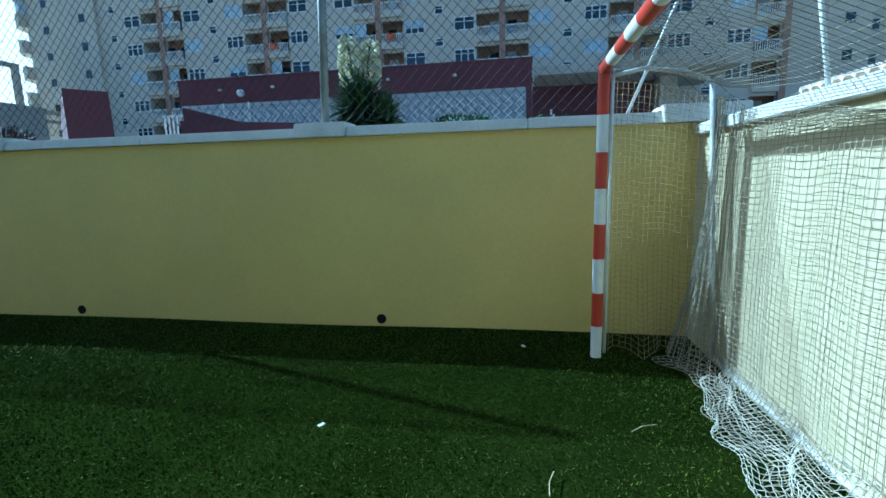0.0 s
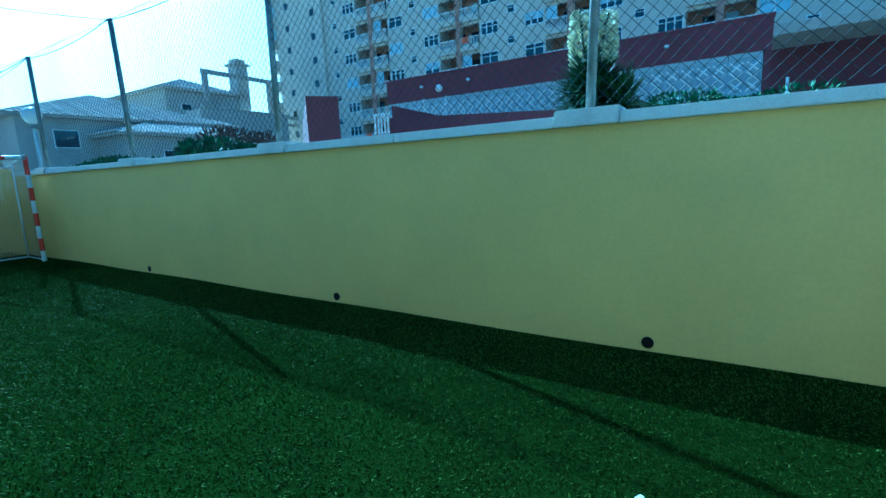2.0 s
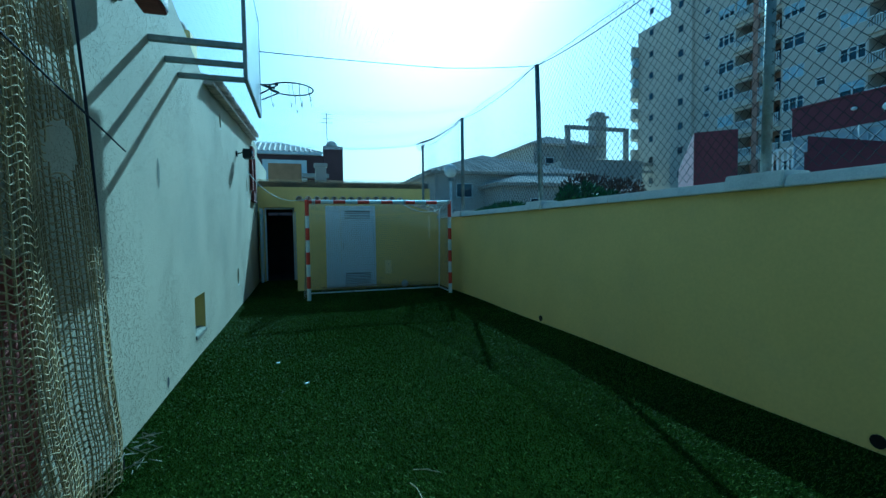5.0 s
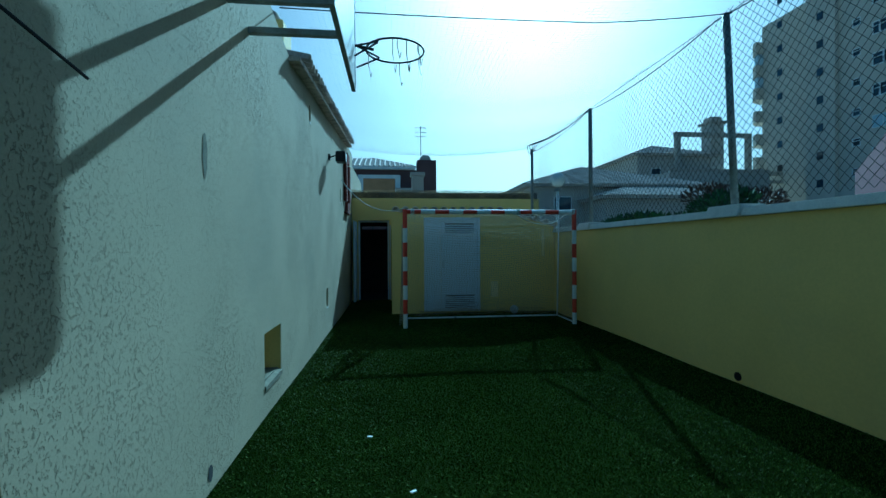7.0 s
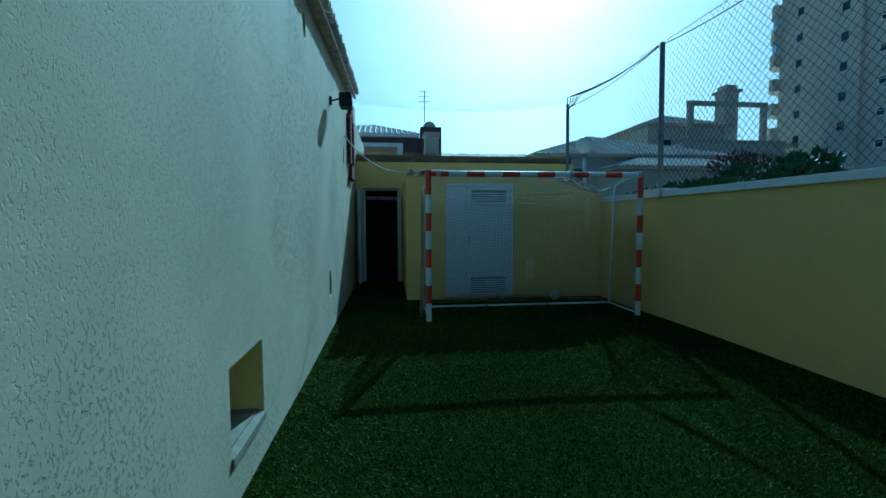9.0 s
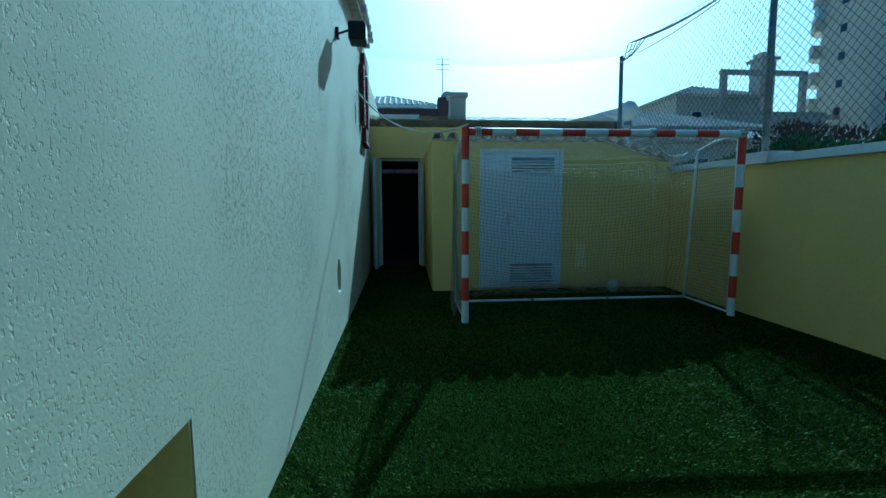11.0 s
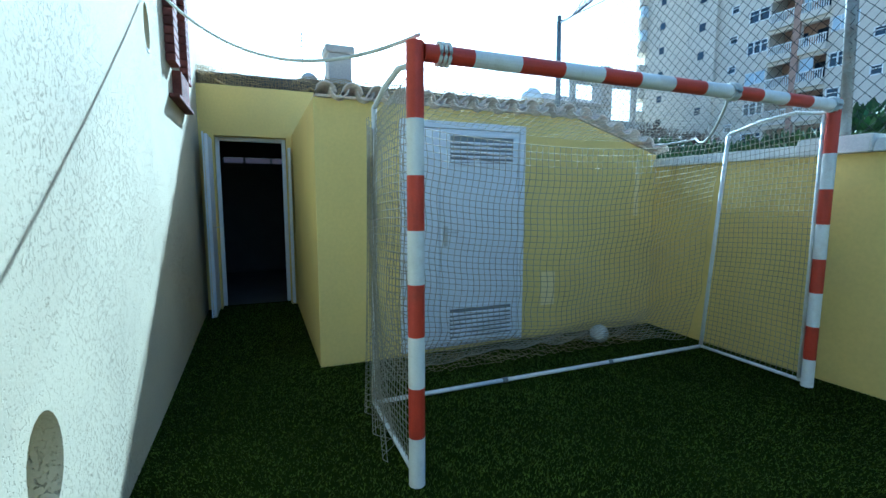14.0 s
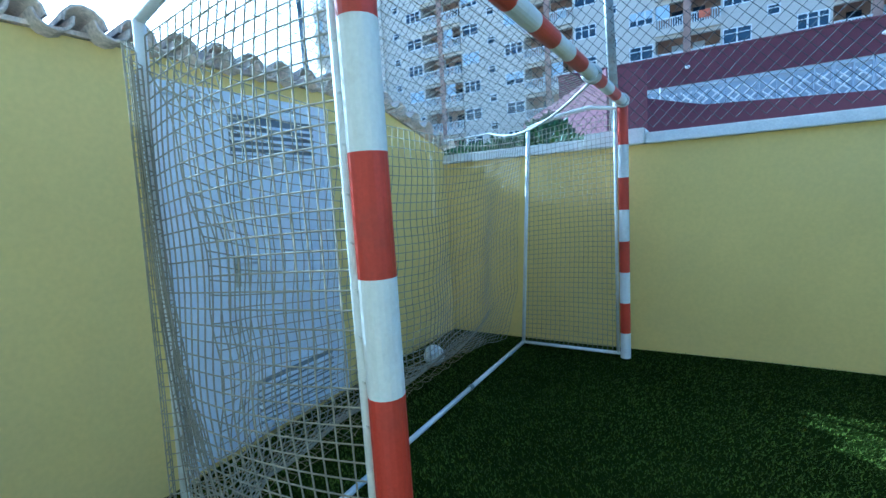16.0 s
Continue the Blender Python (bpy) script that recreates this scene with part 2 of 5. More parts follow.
def prism(poly, z0, z1, bm=None):
    own = bm or bmesh.new()
    z1s = z1 if isinstance(z1, (list, tuple)) else [z1] * len(poly)
    lo = [own.verts.new((x, y, z0)) for x, y in poly]
    hi = [own.verts.new((x, y, z)) for (x, y), z in zip(poly, z1s)]
    own.faces.new(lo[::-1])
    own.faces.new(hi)
    n = len(poly)
    for i in range(n):
        own.faces.new((lo[i], lo[(i + 1) % n], hi[(i + 1) % n], hi[i]))
    bmesh.ops.recalc_face_normals(own, faces=own.faces[:])
    return own


def sphere(c, r, bm=None, seg=14, squash=1.0):
    own = bmesh.new()
    bmesh.ops.create_uvsphere(own, u_segments=seg, v_segments=max(6, seg * 2 // 3), radius=r)
    for v in own.verts:
        v.co = Vector(c) + Vector((v.co.x, v.co.y, v.co.z * squash))
    return own if bm is None else merge(bm, own)


def raw_mesh(name, verts, faces, material, parent=None, label="", kind="", smooth=False):
    """A mesh from numpy arrays: verts (n,3), faces (m,k)."""
    verts, faces = np.asarray(verts, float), np.asarray(faces, int)
    me = bpy.data.meshes.new(name)
    k = faces.shape[1]
    me.vertices.add(len(verts)); me.vertices.foreach_set("co", verts.ravel())
    me.loops.add(faces.size); me.loops.foreach_set("vertex_index", faces.ravel())
    me.polygons.add(len(faces)); me.polygons.foreach_set("loop_start", np.arange(0, faces.size, k))
    me.update(calc_edges=True)
    if smooth:
        me.polygons.foreach_set("use_smooth", [True] * len(me.polygons))
    me.materials.append(material)
    ob = new(name, me)
    ob.parent = parent
    return tagged(ob, label, "", "", kind)


def cords(lines, r, sides=3):
    """Thin bars along many polylines at once (arrays of equal length each): verts and faces."""
    V, F, base = [], [], 0
    for P in lines:
        P = np.asarray(P, float)
        n = len(P)
        d = np.gradient(P, axis=0)
        d /= np.linalg.norm(d, axis=1, keepdims=True) + 1e-9
        ref = np.where(np.abs(d[:, 2:3]) < 0.9, np.array([[0, 0, 1.0]]), np.array([[1.0, 0, 0]]))
        a = np.cross(d, ref); a /= np.linalg.norm(a, axis=1, keepdims=True) + 1e-9
        b = np.cross(d, a)
        ang = 2 * np.pi * np.arange(sides) / sides
        ring = P[:, None, :] + r * (a[:, None, :] * np.cos(ang)[None, :, None] + b[:, None, :] * np.sin(ang)[None, :, None])
        V.append(ring.reshape(-1, 3))
        i = np.arange(n - 1)[:, None] * sides + np.arange(sides)[None, :]
        j = np.arange(n - 1)[:, None] * sides + (np.arange(sides)[None, :] + 1) % sides
        F.append(np.stack([i, j, j + sides, i + sides], -1).reshape(-1, 4) + base)
        base += n * sides
    return np.concatenate(V), np.concatenate(F)


def net_sheet(name, f, nu, nv, su, sv, r, material, parent=None, label="", kind="", keep=None, jitter=0.0, diamond=False):
    """A net: cords along both directions of the surface f(u, v), u and v arrays in 0..1."""
    rng = np.random.default_rng(nu * 7 + nv)
    lines = []
    for k in range(nu + 1):
        v = np.linspace(0, 1, sv + 1)
        u = np.full_like(v, k / nu)
        if diamond:
            u = u + np.where(np.arange(sv + 1) % 2 == 0, 0.25, -0.25) / nu * (1 if k % 2 else -1)
        lines.append(f(u, v))
    for k in range(nv + 1):
        u = np.linspace(0, 1, su + 1)
        lines.append(f(u, np.full_like(u, k / nv)))
    if jitter:
        lines = [P + rng.normal(0, jitter, P.shape) for P in lines]
    if keep:
        cut = []
        for P in lines:
            ok = keep(P)
            start = None
            for i, o in enumerate(list(ok) + [False]):
                if o and start is None:
                    start = i
                if not o and start is not None:
                    if i - start > 1:
                        cut.append(P[start:i])
                    start = None
        lines = cut
    V, F = cords(lines, r)
    return raw_mesh(name, V, F, material, parent, label, kind)


def wall_with_holes(x0, x1, y0, y1, z0, z1, holes):
    """A wall running along x with rectangular openings (xa, xb, za, zb) right through."""
    bm = bmesh.new()
    xs = sorted({x0, x1, *[h[0] for h in holes], *[h[1] for h in holes]})
    zs = sorted({z0, z1, *[h[2] for h in holes], *[h[3] for h in holes]})
    inside = lambda x, z: any(h[0] < x < h[1] and h[2] < z < h[3] for h in holes)
    solid = {}
    for i in range(len(xs) - 1):
        for j in range(len(zs) - 1):
            solid[i, j] = not inside((xs[i] + xs[i + 1]) / 2, (zs[j] + zs[j + 1]) / 2)
    def quad(*p):
        bm.faces.new([bm.verts.new(q) for q in p])
    for (i, j), s in solid.items():
        if not s:
            continue
        a, b, c, d = xs[i], xs[i + 1], zs[j], zs[j + 1]
        quad((a, y0, c), (b, y0, c), (b, y0, d), (a, y0, d))
        quad((a, y1, c), (a, y1, d), (b, y1, d), (b, y1, c))
        if not solid.get((i - 1, j)): quad((a, y0, c), (a, y0, d), (a, y1, d), (a, y1, c))
        if not solid.get((i + 1, j)): quad((b, y0, c), (b, y1, c), (b, y1, d), (b, y0, d))
        if not solid.get((i, j - 1)): quad((a, y0, c), (a, y1, c), (b, y1, c), (b, y0, c))
        if not solid.get((i, j + 1)): quad((a, y0, d), (b, y0, d), (b, y1, d), (a, y1, d))
    bmesh.ops.remove_doubles(bm, verts=bm.verts[:], dist=0.0005)
    return bm


# ---- ground ----
WALL_Y, HOUSE_Y, EAST_X, BACK_X, SHED_X = 4.34, -0.30, 3.64, -14.5, -11.88
bm = bmesh.new()
bmesh.ops.create_grid(bm, x_segments=2, y_segments=2, size=1.0)
for v in bm.verts:
    v.co = Vector((v.co.x * 1500, v.co.y * 1500, -0.06))
link("ground", bm, M_OUTGROUND, kind="structure", label="dry bare earth and paving beyond the walls")


def ground_z(x, y):
    return 0.006 * np.sin(x * 1.7 + y) + 0.005 * np.sin(y * 2.3 - x * 0.6)


gx, gy = np.meshgrid(np.linspace(-14.5, EAST_X, 120), np.linspace(-0.37, 4.34, 40), indexing="ij")
V = np.stack([gx.ravel(), gy.ravel(), ground_z(gx, gy).ravel() - 0.012], 1)
idx = np.arange(120 * 40).reshape(120, 40)
F = np.stack([idx[:-1, :-1], idx[1:, :-1], idx[1:, 1:], idx[:-1, 1:]], -1).reshape(-1, 4)
raw_mesh("turf", V, F, M_TURF, kind="structure", label="dark green artificial turf pitch filling the walled yard", smooth=True)

# ---- north boundary wall ----
POLES = [0.52, -3.13, -6.68, -10.23, -13.78]
link("wall_north", box(-14.6, 3.93, WALL_Y, WALL_Y + 0.2, -0.05, 1.72), M_YELLOW, kind="structure", label="olive-yellow painted garden wall with low drain holes")


def coping_run(x0, x1, z, y0=WALL_Y - 0.05, y1=WALL_Y + 0.26, h=0.09):
    bm = box(x0, x1, y0, y1, z, z + h)
    for v in bm.verts:
        if v.co.z > z + h - 0.001:
            v.co.y += 0.035 if v.co.y < (y0 + y1) / 2 else -0.035
    bmesh.ops.bevel(bm, geom=bm.edges[:], offset=0.008, segments=2, affect="EDGES")
    return bm


coping = empty("coping", (0, WALL_Y, 1.7), label="pale weathered concrete coping on the garden wall")
coping["kind"] = "structure"
inv = Matrix.Translation((0, -WALL_Y, -1.7))
cuts = [3.9] + POLES + [-14.6]
for i in range(len(cuts) - 1):
    a, b = cuts[i] - (0.24 if i else 0), cuts[i + 1] + (0.24 if i < len(POLES) else 0)
    n = max(1, round((a - b) / 1.65))
    for k in range(n):
        s = (a - b) / n
        bm = coping_run(b + k * s + 0.002, b + (k + 1) * s - 0.002, 1.721)
        bm.transform(inv)
        part("coping_stone", bm, M_COPING, coping)
for x in POLES:
    bm = coping_run(x - 0.24, x + 0.24, 1.721, WALL_Y - 0.075, WALL_Y + 0.28, 0.13)
    bm.transform(inv)
    part("pilaster_cap", bm, M_COPING, coping)
bm = coping_run(3.36, 3.98, 1.721, WALL_Y - 0.1, WALL_Y + 0.3, 0.14)
bm.transform(inv)
part("corner_cap", bm, M_COPING, coping)
# Solid black plugs paint the dark mouths of the drain holes.
for x in (1.00, -2.29, -6.52):
    bm = tube([(x, WALL_Y - 0.012, 0.06), (x, WALL_Y + 0.05, 0.06)], 0.045, 14)
    ob = link("drain_pipe", bm, M_DARKMETAL, label="solid black plug standing in for a dark drain hole low in the yellow wall")
    tagged(ob, category="drain pipe", group="drains of the garden wall")

# ---- fence on the north wall ----
for i, x in enumerate(POLES):
    lean = (0.06, 0.0, -0.18, -0.1, -0.12)[i]
    bm = tube([(x, WALL_Y + 0.1, 1.8), (x + lean * 0.5, WALL_Y + 0.12, 2.9), (x + lean, WALL_Y + 0.14, 4.0)], 0.038, 12)
    ob = link("fence_pole", bm, M_GALV, label="leaning galvanised steel fence pole on the wall coping", smooth=True)
    tagged(ob, category="fence pole", group="poles of the ball fence")


def chainlink(name, origin, along, length, z0, z1, cell, r, label):
    lines = []
    h = z1 - z0
    al = np.array(along, float)
    side = np.array([-al[1], al[0], 0.0])
    for s in (1, -1):
        k0 = int(-h / cell) - 1
        for k in range(k0, int((length + h) / cell) + 2):
            a0, b0 = k * cell, k * cell + s * h * 0.95
            t0, t1 = 0.0, 1.0
            d = b0 - a0
            lo, hi = sorted(((0 - a0) / d, (length - a0) / d))
            t0, t1 = max(t0, lo), min(t1, hi)
            if t1 - t0 < 0.02:
                continue
            n = max(2, int((t1 - t0) * h / cell * 2))
            t = np.linspace(t0, t1, n + 1)
            wob = np.where(np.arange(n + 1) % 2 == 0, 1, -1) * 0.002 * s
            P = np.array(origin)[None] + al[None] * (a0 + d * t)[:, None] + np.array([0, 0, 1.0])[None] * (z0 + h * t)[:, None] + side[None] * (wob + 0.02 * np.sin(3 * (a0 + d * t)))[:, None]
            lines.append(P)
    V, F = cords(lines, r)
    return raw_mesh(name, V, F, M_WIRE, None, label)


fence = empty("ball_fence", (0, WALL_Y + 0.1, 1.8), label="grey diamond chain-link fence above the garden wall", category="fence")
BAYS = [-14.5] + POLES[::-1] + [3.85]
for xa, xb in zip(BAYS, BAYS[1:]):
    if xb - xa < 1.0:
        continue
    bay = chainlink("chain_link_mesh", (xa, WALL_Y + 0.1, 0), (1, 0, 0), xb - xa, 1.86, 4.0, 0.095, 0.0027, "grey diamond chain-link fence above the garden wall")
    bay.parent = fence
    bay.matrix_basis = Matrix.Translation((0, -WALL_Y - 0.1, -1.8))
link("fence_cable", tube([(-14, WALL_Y + 0.12, 4.0), (-5, WALL_Y + 0.12, 3.97), (3.6, WALL_Y + 0.12, 4.0)], 0.004, 5), M_WIRE, label="thin tension cable along the fence top")
tagged(bpy.data.objects["fence_cable"], category="cable")

# ---- east wall ----
link("wall_east", box(EAST_X, EAST_X + 0.2, -3.0, WALL_Y - 0.002, -0.05, 1.62), M_EASTWALL, kind="structure", label="cream-yellow end wall in full sun")
link("coping_east", box(EAST_X - 0.05, EAST_X + 0.26, -3.0, WALL_Y - 0.06, 1.62, 1.70, 0.01), M_COPING, kind="structure", label="pale concrete coping of the end wall")

# ---- house wall on the south ----
OVALS = [(-9.79, 0.60, 0.125, 0.165), (-8.32, 3.19, 0.07, 0.115), (-11.74, 2.5, 0.085, 0.15)]
HOLES = [(-6.70, -6.14, 0.26, 0.70), (-13.10, -12.60, 2.46, 3.34)] + [(x - a * 1.3, x + a * 1.3, z - b * 1.3, z + b * 1.3) for x, z, a, b in OVALS]
link("wall_south", wall_with_holes(-14.5, 5.0, HOUSE_Y - 0.35, HOUSE_Y, -0.05, 3.35, HOLES), M_HOUSE, kind="structure", label="pale yellow rough-rendered house wall with small openings")
bm = bmesh.new()
prof = [(-14.5, 3.352), (5.0, 3.352), (5.0, 4.15), (-4.9, 3.95), (-7.1, 3.46), (-13.2, 3.88), (-14.5, 3.9)]
f0 = [bm.verts.new((x, HOUSE_Y, z)) for x, z in prof]
f1 = [bm.verts.new((x, HOUSE_Y - 0.35, z)) for x, z in prof]
bm.faces.new(f0); bm.faces.new(f1[::-1])
for i in range(7):
    bm.faces.new((f0[i], f1[i], f1[(i + 1) % 7], f0[(i + 1) % 7]))
bmesh.ops.recalc_face_normals(bm, faces=bm.faces[:])
link("wall_south_top", bm, M_HOUSE, kind="structure", label="sloping rendered head of the house wall")
link("wall_south_back", box(-18, -14.502, HOUSE_Y - 0.35, HOUSE_Y, -0.05, 3.6), M_HOUSE, kind="structure", label="pale rendered house wall further on")
link("house_roof", box(-14.4, 5, -6, HOUSE_Y - 0.36, 3.31, 3.4), M_TILE, kind="structure", label="flat part of the house roof")

# ---- buildings at the west end ----
DOORY = (-0.14, 0.68)
bm = wall_with_holes(-0.37, 4.8, -0.2, 0.0, -0.05, 2.72, [(DOORY[0], DOORY[1], -0.05, 2.13)])
bm.transform(Matrix.Translation((BACK_X, 0, 0)) @ pose(0, 0, 0, 0, 0, 90))
link("wall_west", bm, M_YELLOW, kind="structure", label="yellow rendered wall of the low rear building")
link("parapet", box(BACK_X - 0.3, BACK_X + 0.05, -0.37, 4.8, 2.722, 2.9, 0.01), M_GREYROOF, kind="structure", label="grey concrete parapet of the rear building")
# The rear room's darkness is painted: walls, ceiling and floor all near-black.
link("rear_room", prism([(-17.5, -0.37), (-14.71, -0.37), (-14.71, -0.30), (-17.4, -0.30), (-17.4, -0.369)], -0.05, 2.59), M_SHADE, kind="structure", label="inside side wall of the rear room, its shade painted near-black")
link("rear_room_side", box(-17.4, -14.71, 2.3, 2.4, -0.05, 2.59), M_SHADE, kind="structure", label="inside side wall of the rear room, its shade painted near-black")
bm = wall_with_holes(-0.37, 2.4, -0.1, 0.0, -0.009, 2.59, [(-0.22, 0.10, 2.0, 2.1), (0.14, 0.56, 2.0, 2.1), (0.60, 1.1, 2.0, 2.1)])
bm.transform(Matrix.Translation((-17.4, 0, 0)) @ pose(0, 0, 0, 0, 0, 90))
link("rear_room_back", bm, M_SHADE, kind="structure", label="rear wall with a narrow slot window near the ceiling, its shade painted near-black")
link("ceiling", box(-17.5, -14.7, -0.37, 4.8, 2.60, 2.70), M_SHADE, kind="structure", label="ceiling slab of the rear room, its shade painted near-black")
link("room_floor", box(-17.5, -14.5, -0.37, 2.4, -0.05, -0.01), M_SHADE, kind="structure", label="floor of the rear room, its shade painted near-black")

# shed
SLOPE = [(0.75, 2.17), (3.25, 2.17), (4.335, 1.85)]
bm = bmesh.new()
prof = [(0.75, -0.05)] + SLOPE + [(4.335, -0.05)]
f0 = [bm.verts.new((SHED_X, y, z)) for y, z in prof]
f1 = [bm.verts.new((BACK_X + 0.003, y, z)) for y, z in prof]
bm.faces.new(f0); bm.faces.new(f1[::-1])
for i in range(len(prof)):
    j = (i + 1) % len(prof)
    bm.faces.new((f0[i], f1[i], f1[j], f0[j]))
bmesh.ops.recalc_face_normals(bm, faces=bm.faces[:])
link("wall_shed", bm, M_YELLOW, kind="structure", label="yellow rendered lean-to shed with a slanting roof edge")

# ---- goals ----
def band_points(p, q, n_from_p=0.25, first=0.21):
    p, q = Vector(p), Vector(q)
    L = (q - p).length
    cuts = [0.0]
    c = first
    while c < L - 0.12:
        cuts.append(c)
        c += n_from_p
    cuts.append(L)
    return [(p + (q - p) * (a / L), p + (q - p) * (b / L)) for a, b in zip(cuts, cuts[1:])]


def goal(loc, rz, back=0.75, firsts=(0.25, 0.21), rails=True):
    """Opening towards +x of its own frame, width along y from 0 to 3.08, depth towards -x."""
    g = empty("football_goal", loc, rz, "red and white banded steel football goal with a white net", "football goal", "football goals of the yard")
    W, H = 3.08, 2.04
    for y, first in zip((0.0, W), firsts):
        post = empty("post", (0, 0, 0))
        post.parent = g
        for i, (a, b) in enumerate(band_points((0, y, 0.0), (0, y, H + 0.04), 0.25, first)):
            part("white_band" if i % 2 == 0 else "red_band", tube([a, b], 0.04, 20), M_WHITE if i % 2 == 0 else M_RED, post, smooth=False)
    bar = empty("crossbar", (0, 0, 0))
    bar.parent = g
    for i, (a, b) in enumerate(band_points((0, 0.04, H), (0, W - 0.04, H), 0.25, 0.24)):
        part("red_band" if i % 2 == 0 else "white_band", tube([a, b], 0.04, 20), M_RED if i % 2 == 0 else M_WHITE, bar)
    for y in (0.0, W):
        part("top_stay", tube([(-0.03, y, H - 0.05), (-0.25, y, H - 0.01), (-0.5, y, H - 0.04), (-back + 0.12, y, H - 0.11)], 0.015, 8), M_WHITE, g, smooth=True)
        part("back_post", tube([(-back + 0.12, y, H - 0.11), (-back, y, 0.03)], 0.017, 8), M_WHITE, g, smooth=True)
        if rails:
            part("side_rail", tube([(0, y, 0.03), (-back, y, 0.03)], 0.014, 8), M_WHITE, g, smooth=True)
        part("net_rail", tube([(-0.058, y, 0.03), (-0.058, y, H)], 0.013, 8), M_WHITE, g, "thin white net rail with hooks", smooth=True)
    for y in (0.0, W):
        for k in range(19):
            z = 0.12 + k * 0.1
            part("net_tie", tube([(-0.045, y - 0.014, z), (-0.075, y, z + 0.004), (-0.045, y + 0.014, z)], 0.003, 4), M_ROPE, g)
    for a, b in ((0, 0.98), (1.0, 2.0), (2.02, W)):
        part("ground_rail", tube([(-back, a, 0.03), (-back, b, 0.03)], 0.016, 8), M_WHITE, g, smooth=True)
    for y in (1.0, 2.01):
        part("rail_joint", tube([(-back, y - 0.02, 0.03), (-back, y + 0.02, 0.03)], 0.021, 8), M_GALV, g)
    return g


def sag(u, a=1.0):
    return a * 4 * u * (1 - u)


def goal_net(g, back, r=0.0026, nu=62, nv=44, mat_=None, name="back_net"):
    W, H = 3.08, 2.0
    m = mat_ or M_NET
    def fb(u, v):
        y = W * u
        hem = np.clip(1 - v / 0.30, 0, 1) ** 1.3
        x = -back + 0.10 * v - 0.02 - 0.10 * sag(v) * (0.6 + 0.4 * np.sin(u * 9)) - 0.03 * np.sin(u * 23) * sag(v) - hem * (0.12 + 0.45 * sag(u) + 0.04 * np.sin(u * 40))
        x = x + 0.26 * sag(v) ** 0.8 * np.exp(-(u / 0.10) ** 2)
        z = 0.03 + 0.02 * hem * (1 + np.sin(u * 50)) + (H - 0.15 - 0.12 * sag(u)) * (v ** (1.0 + 0.25 * sag(u)))
        return np.stack([x, y + 0.01 * np.sin(v * 30) + 0.04 * sag(v) * np.exp(-(u / 0.1) ** 2), z], -1)
    net_sheet(name, fb, nu, nv, nu, nv, r, m, g, "white cord netting")
    def ft(u, v):
        y = W * u
        x = -0.04 - (back - 0.14) * v
        z = H + 0.02 - 0.10 * v ** 1.5 - 0.10 * sag(u) * (0.2 + v * 0.8)
        return np.stack([x, y, z], -1)
    net_sheet("top_net", ft, nu, 15, nu, 15, 0.0014, m, g, "white cord netting")
    for s, y0 in ((1, 0.0), (-1, W)):
        def fs(u, v):
            x = -0.06 - (back - 0.06 - 0.10 * v) * u
            y = y0 - s * (0.05 * sag(u) * sag(v) + 0.012 * np.sin(v * 17) * sag(u))
            z = 0.04 + (H - 0.08 - 0.08 * u ** 1.5) * v
            return np.stack([x, y + 0 * v, z], -1)
        net_sheet("side_net", fs, 20, nv, 20, nv, r, m, g, "white cord netting")
    def fg(u, v):
        """Slack side folds that hang from the back corner and drag along the turf."""
        low = (1 - v) ** 2.4
        x = -back + 0.10 * v + (0.05 + 0.62 * low) * u
        y = -0.03 - 0.05 * np.sin(u * 15) * (0.3 + 0.7 * low) - 0.03 * u * low
        return np.stack([x, y, 0.015 + (H - 0.14) * v - 0.10 * u * v], -1)
    net_sheet("slack_fold", fg, 14, 44, 36, 60, 0.0021, M_NET, g, "tan slack net fold")


gw = goal((-10.12, 0.99, 0.0), 0, 0.88)
goal_net(gw, 0.88)

ge = goal((2.83, 3.79, 0.0), 180, 0.80, (0.24, 0.24), False)


def east_back(u, v):
    """The old net behind the east goal: it leans on the end wall and spills out on the turf."""
    y = 3.08 * u
    low = np.clip(1 - v / 0.20, 0, 1)
    swag = np.clip((v - 0.80) / 0.20, 0, 1)
    x = -0.765 - 0.015 * np.sin(u * 40) * (1 - low) + low ** 1.5 * (0.22 + 0.16 * u + 0.05 * np.sin(u * 25 + 1) + 0.03 * np.sin(u * 61))
    z = 0.012 + np.clip((v - 0.13) / 0.87, 0, 1) ** 1.05 * 1.84 + 0.05 * low * (1 - low) * (1 + np.sin(u * 34 + v * 50))
    z = z - 0.26 * sag(u) * swag ** 1.5 - 0.05 * np.abs(np.sin(u * 9.4)) * swag
    gather = np.exp(-((u) / 0.05) ** 2) * 0.10 * (1 - v)
    return np.stack([x + gather + 0 * v, y + 0.04 * np.sin(v * 14 + u * 5) * low - 0.06 * sag(v) * (1 - u), z], -1)


net_sheet("back_net", east_back, 72, 56, 72, 60, 0.0023, M_EASTNET, ge, "torn tan cord netting", jitter=0.001)


def east_top(u, v):
    return np.stack([-0.04 - 0.74 * v, 3.08 * u, 2.05 - 0.17 * v ** 1.5 - 0.16 * sag(u) * (0.2 + v * 0.8)], -1)


net_sheet("top_net", east_top, 72, 16, 72, 16, 0.0022, M_EASTNET, ge, "white cord netting")


